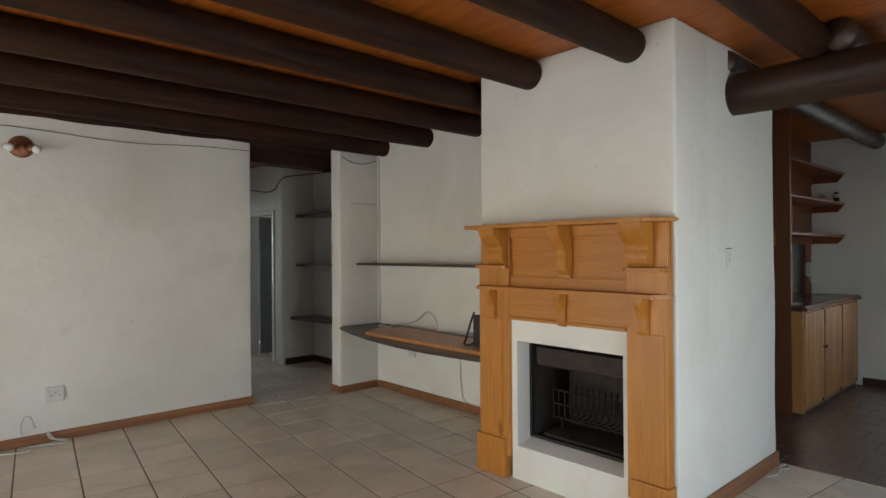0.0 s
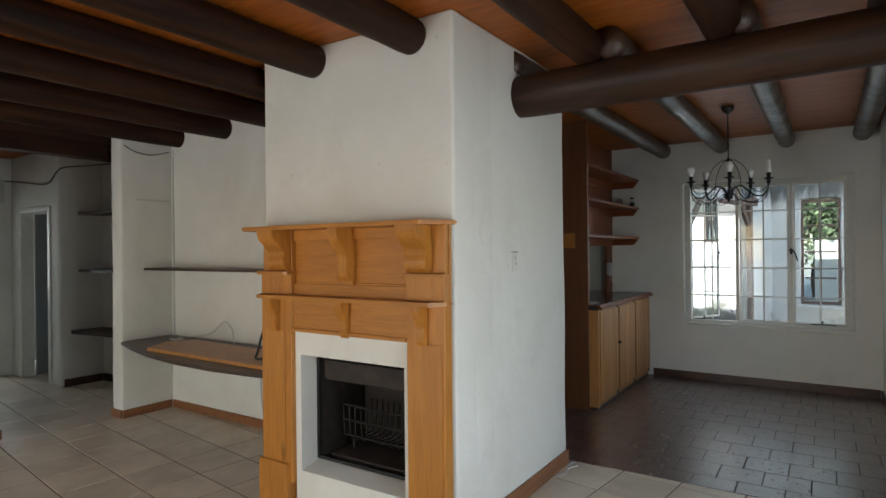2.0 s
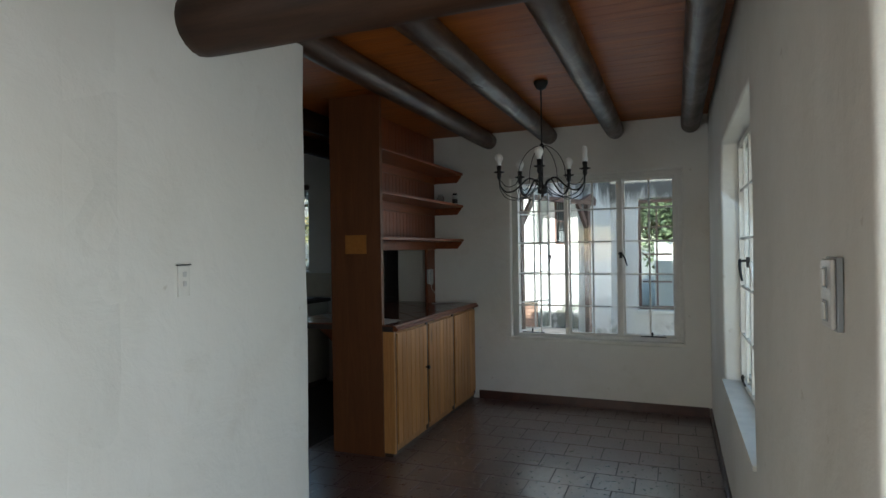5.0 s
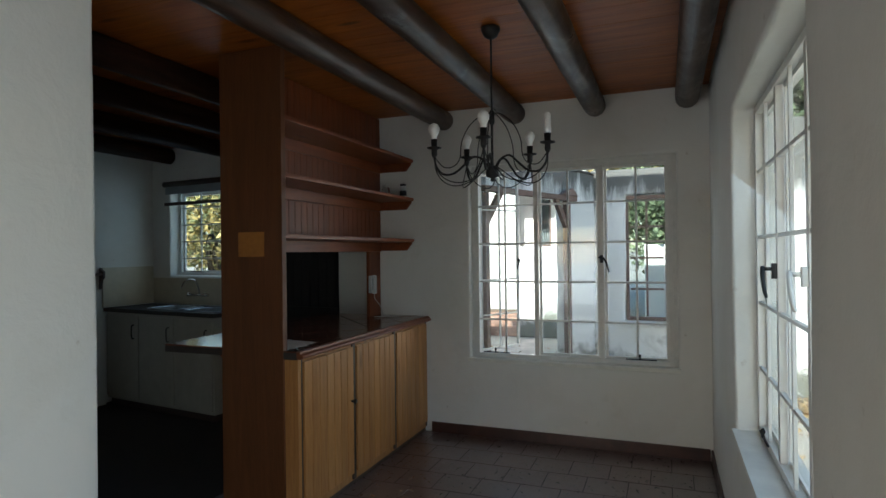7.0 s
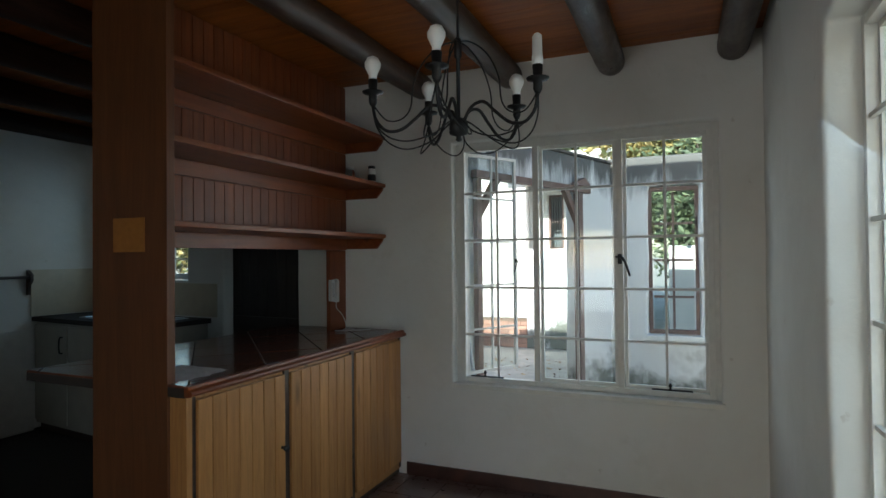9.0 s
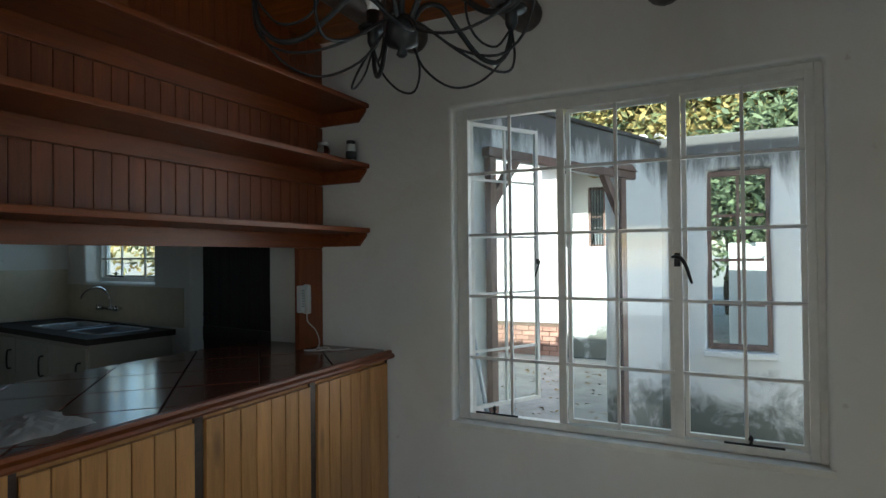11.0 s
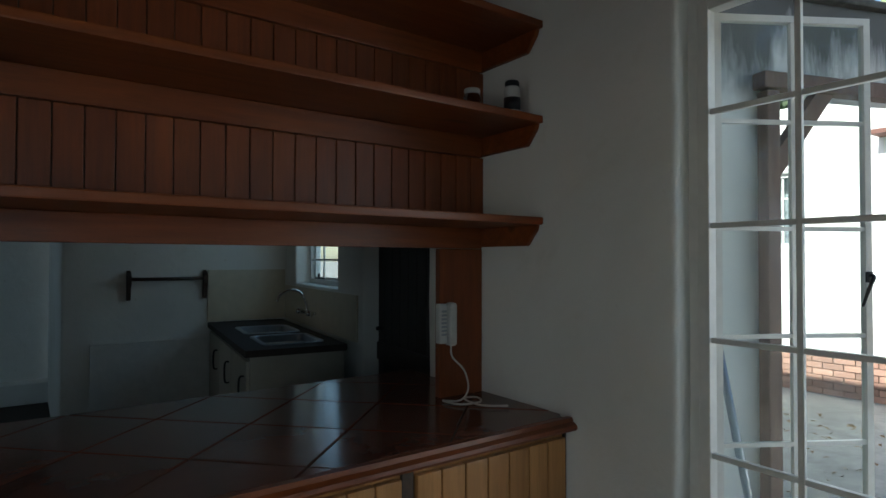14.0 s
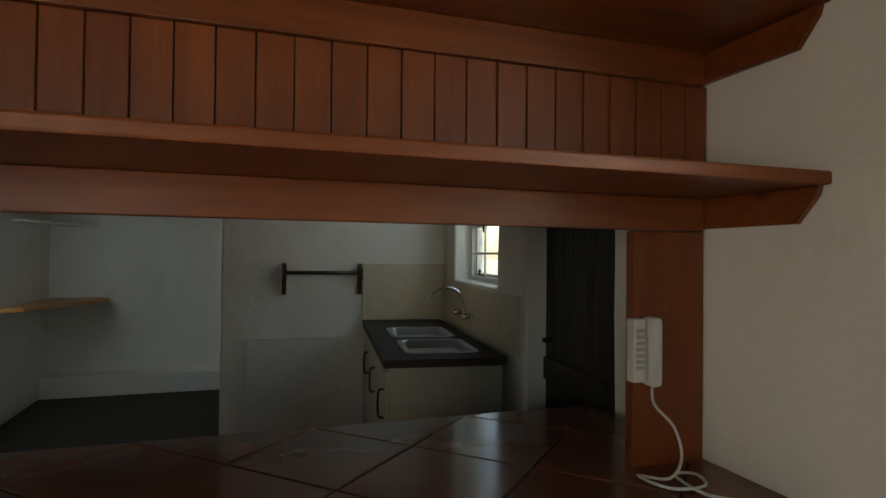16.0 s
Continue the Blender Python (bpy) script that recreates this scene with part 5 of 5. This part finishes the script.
v = thing("veranda_posts", (8.9, 1.72, -0.13), "weathered reddish timber posts and beam of the yard opening", "timber frame", turn=-20)
part("post", a_box(1.50, -0.075, 0, 1.575, -0.012, 2.20, 0.006), M_RUSTWOOD, v)
part("post", a_box(0.0, -0.06, 0, 0.055, -0.012, 2.20, 0.006), M_RUSTWOOD, v)
part("beam", a_box(-0.02, -0.07, 2.205, 1.74, -0.012, 2.262, 0.006), M_RUSTWOOD, v)
part("rafter_end", prism(bmesh.new(), [(1.36, 2.263), (1.74, 2.263), (1.60, 2.35)], -0.09, -0.03, "y", 0.004), M_RUSTWOOD, v)
part("brace", prism(bmesh.new(), [(1.499, 1.90), (1.27, 2.204), (1.35, 2.204), (1.499, 2.00)], -0.06, -0.015, "y"), M_RUSTWOOD, v)
part("brace", prism(bmesh.new(), [(0.056, 1.90), (0.30, 2.204), (0.22, 2.204), (0.056, 2.00)], -0.055, -0.015, "y"), M_RUSTWOOD, v)

broom = thing("broom", (8.80, 1.66, -0.13), "old grey broom leaning on the yard wall", "broom")
part("stick", rod(bmesh.new(), (0.08, -0.06, 0.1), (-0.12, 0.10, 1.45), 0.014), M_STEEL, broom, "grey wooden stick", True)
part("head", a_box(0.02, -0.16, 0.0, 0.16, 0.02, 0.14, 0.02), M_RUSTWOOD, broom)
mbx = part("outdoor_switch", a_box(8.56, 1.76, 1.34, 8.61, 1.83, 1.48, 0.004), M_GREYDOOR, None, "small grey switch box on the yard wall")
tagged(mbx, "", "switch box")


def timber_window(name, place, turn, w, h, cols, rows, label, bars=False, mat=None):
    t = thing(name, place, label, "window", "", turn, "structure")
    m = mat or M_RUSTWOOD
    bm = bmesh.new()
    box(bm, 0, 0, 0, 0.035, 0.08, h), box(bm, w - 0.035, 0, 0, w, 0.08, h), box(bm, 0.035, 0, 0, w - 0.035, 0.08, 0.04), box(bm, 0.035, 0, h - 0.04, w - 0.035, 0.08, h)
    part("window_frame", bm, m, t)
    for k in range(1, cols):
        part("glazing_bar", a_box(w * k / cols - 0.012, 0.02, 0.05, w * k / cols + 0.012, 0.05, h - 0.05), m, t)
    for k in range(1, rows):
        part("glazing_bar", a_box(0.05, 0.022, h * k / rows - 0.012, w - 0.05, 0.048, h * k / rows + 0.012), m, t)
    if bars:
        for k in range(1, 6):
            part("bar", rod(bmesh.new(), (w * k / 6, -0.02, 0.0), (w * k / 6, -0.02, h), 0.008, seg=6), M_BLACK, t)
    p = part("pane", a_box(0.05, 0.032, 0.05, w - 0.05, 0.036, h - 0.05), M_GLASS, t)
    p.visible_shadow = False
    return t


timber_window("yard_window", (11.075, 0.568, 0.66), -90, 0.48, 1.505, 2, 4, "brown timber window frame in the yard wall")
timber_window("far_window", (14.66, 4.40, 1.65), -90, 0.47, 0.92, 2, 3, "white framed window with blue-grey glass across the yard", False, M_WHITE)
timber_window("far_window", (15.42, 2.56, 1.60), -90, 0.28, 1.0, 1, 2, "barred window in the shaded wall", True)
tagged(part("far_room", a_box(14.95, 3.8, 1.2, 14.97, 4.7, 2.8), M_GREYDOOR, None, "dim wall behind the far window"), "", "wall", "", "structure")
tagged(part("far_room", a_box(15.75, 2.1, 1.2, 15.77, 2.85, 2.8), M_GREYDOOR, None, "dim wall behind the far window"), "", "wall", "", "structure")
tagged(part("window_ledge", a_box(10.98, 0.05, 0.60, 11.05, 0.60, 0.65, 0.008), M_OUT, None, "crumbling plaster window ledge"), "", "sill", "", "structure")
cream = rough_wall("neighbour_wall", "x", 13.2, 0.2, -3.0, 0.43, -0.13, 1.59, mat=M_OUT_SHED, wave=0.01, label="cream wall beyond the yard window", cell=0.4)


def brick_plinth():
    base = part("brick_plinth", a_box(14.62, 2.79, -0.13, 14.85, 9.0, 0.385), M_GROUT, None, "low bare red brick base of the far wall")
    tagged(base, "", "wall", "", "structure")
    meshes = []
    for w in (0.215, 0.10):
        bm = a_box(-0.022, 0, 0, 0.0, w, 0.066)
        meshes.append(mesh_of(bm, "brick", M_BRICK))
    z, row = -0.125, 0
    while z < 0.32:
        y = 2.795
        if row % 2:
            o = new("brick", meshes[1])
            o.parent, o.matrix_basis = base, pose(14.62, y, z)
            y += 0.112
        while y < 6.0:
            o = new("brick", meshes[0])
            o.parent, o.matrix_basis = base, pose(14.62 + random.uniform(-0.004, 0.004), y, z)
            y += 0.227
        z, row = z + 0.077, row + 1


def tree_thing(name, place, height, spread, mat, label, leaves=7000, low=0.35, leaf=1.0):
    """A tapered trunk, limbs and a crown of small leaves in uneven clumps."""
    t = thing(name, place, label, "tree", "trees behind the yard wall")
    bm = bmesh.new()
    n = 7
    tube(bm, [(0.10 * noise.noise(Vector((k, place[1], 0))), 0.10 * noise.noise(Vector((k, 9, place[0]))), height * 0.62 * k / n) for k in range(n + 1)], [0.16 - 0.016 * k for k in range(n + 1)], 9)
    tips = []
    for k in range(16):
        a, z0 = random.uniform(0, 6.28), height * random.uniform(low * 0.7, 0.6)
        r, z1 = spread * random.uniform(0.45, 1.0), height * random.uniform(low, 0.98)
        mid = (math.cos(a) * r * 0.5, math.sin(a) * r * 0.5, (z0 + z1) / 2 + 0.1)
        end = (math.cos(a + 0.2) * r, math.sin(a + 0.2) * r, z1)
        tube(bm, [(0, 0, z0), mid, end], [0.06, 0.035, 0.012], 6)
        tips += [end, mid, tuple((p + q) / 2 for p, q in zip(mid, end))]
    part("trunk", bm, M_BARK, t, "", True)
    clumps = [Vector(random.choice(tips)) + Vector((random.gauss(0, 0.4), random.gauss(0, 0.4), random.gauss(0, 0.35))) for _ in range(150)]
    verts, faces = [], []
    for k in range(leaves):
        c = random.choice(clumps) + Vector((random.gauss(0, 0.24), random.gauss(0, 0.24), random.gauss(0, 0.19)))
        q = Euler((random.uniform(0, 6.28), random.uniform(-1, 1), random.uniform(0, 6.28))).to_matrix()
        s = random.uniform(0.035, 0.065) * leaf
        i = len(verts)
        verts += [tuple(c + q @ Vector(p)) for p in ((-s, 0, 0), (0, s * 0.45, s * 0.1), (s, 0, 0), (0, -s * 0.45, s * 0.1))]
        faces.append((i, i + 1, i + 2, i + 3))
    me = bpy.data.meshes.new("leaves")
    me.from_pydata(verts, [], faces)
    me.materials.append(mat)
    o = new("crown", me)
    o.parent = t
    tagged(o, "", "", "", "stuff")
    return t


for tx, ty, th, ts, tm, tl in ((19.5, 10.5, 6.6, 2.6, M_GREEN, "leafy green tree"), (18.6, 7.4, 6.2, 2.4, M_GREEN, "leafy green tree"), (18.2, 4.6, 6.0, 2.3, M_GREEN, "tall green tree"), (18.8, 2.4, 6.4, 2.4, M_YELLOW, "yellowing autumn tree"),
                               (16.4, -0.2, 5.4, 1.9, M_YELLOW, "yellowing autumn tree"), (18.5, -0.6, 6.4, 2.5, M_GREEN, "tall green tree"), (15.6, -2.2, 5.2, 2.0, M_GREEN, "leafy green tree"), (22.0, 5.5, 7.6, 3.4, M_GREEN, "tall green tree"), (22.5, 0.5, 7.6, 3.2, M_GREEN, "tall green tree")):
    tree_thing("tree", (tx, ty, -0.13), th, ts, tm, tl + " behind the yard wall", 17000, 0.38, 1.7)
tree_thing("tree", (14.4, -0.2, -0.13), 3.6, 0.6, M_GREEN, "low dark green tree beyond the yard window", 9000, 0.45, 1.3)
tree_thing("tree", (9.2, -6.4, -0.13), 4.6, 2.0, M_GREEN, "leafy green tree behind the garden wall", 8000, 0.35, 1.4)
tree_thing("tree", (12.9, 8.6, -0.13), 4.6, 1.2, M_YELLOW, "yellow-green tree seen from the kitchen", 6500, 0.25, 1.4)


def litter():
    bm = bmesh.new()
    for k in range(3200):
        if k < 2400:
            x, y = 10.98 - abs(random.gauss(0, 0.6)), random.uniform(-2.6, 0.85)
        elif k < 2700:
            x, y = random.uniform(5.0, 9.0), random.uniform(-4.0, -1.2)
        else:
            x, y = random.uniform(8.8, 13.6), random.uniform(0.5, 4.5)
        s = random.uniform(0.018, 0.042)
        m = Matrix.Translation((x, y, -0.122 + random.uniform(0, 0.012))) @ Euler((random.uniform(-0.5, 0.5), random.uniform(-0.5, 0.5), random.uniform(0, 6.28))).to_matrix().to_4x4()
        bm.faces.new([bm.verts.new(m @ Vector(p)) for p in ((-s, 0, 0), (0, s * 0.6, 0.006), (s, 0, 0), (0, -s * 0.6, 0.006))])
    return tagged(part("fallen_leaves", bm, M_DRYLEAF, None, "dry brown leaves strewn over the yard"), "", "leaves", "", "stuff")


litter()

# ---- tiles, last ----
lay("tile", dres, M_CTILE, 9.45 / 2 + 4.87 / 2 - 6.42, 9.45 / 2 - 4.87 / 2 - 2.0, 0.318, 0.318, 45, (-0.009, 0.0135, DL - 0.001, 0.969), 0.9636, 0.973, 0.006)
lay("tile", floor, M_TILE, 2.479, 3.947, 0.362, 0.366, -7.0, (-0.6, YS, 5.115, 5.84), -0.003, 0.0, 0.010)
lay("tile", floor, M_TILE, 2.479, 3.947, 0.362, 0.366, -7.0, (3.12, 5.841, 4.70, 9.3), -0.003, 0.0, 0.010)
lay("tile", floor_dark, M_DTILE, 5.58, 0.744, 0.262, 0.262, -90, (5.123, YS, 8.26, 2.75), -0.002, 0.0, 0.006, 0.5)
brick_plinth()
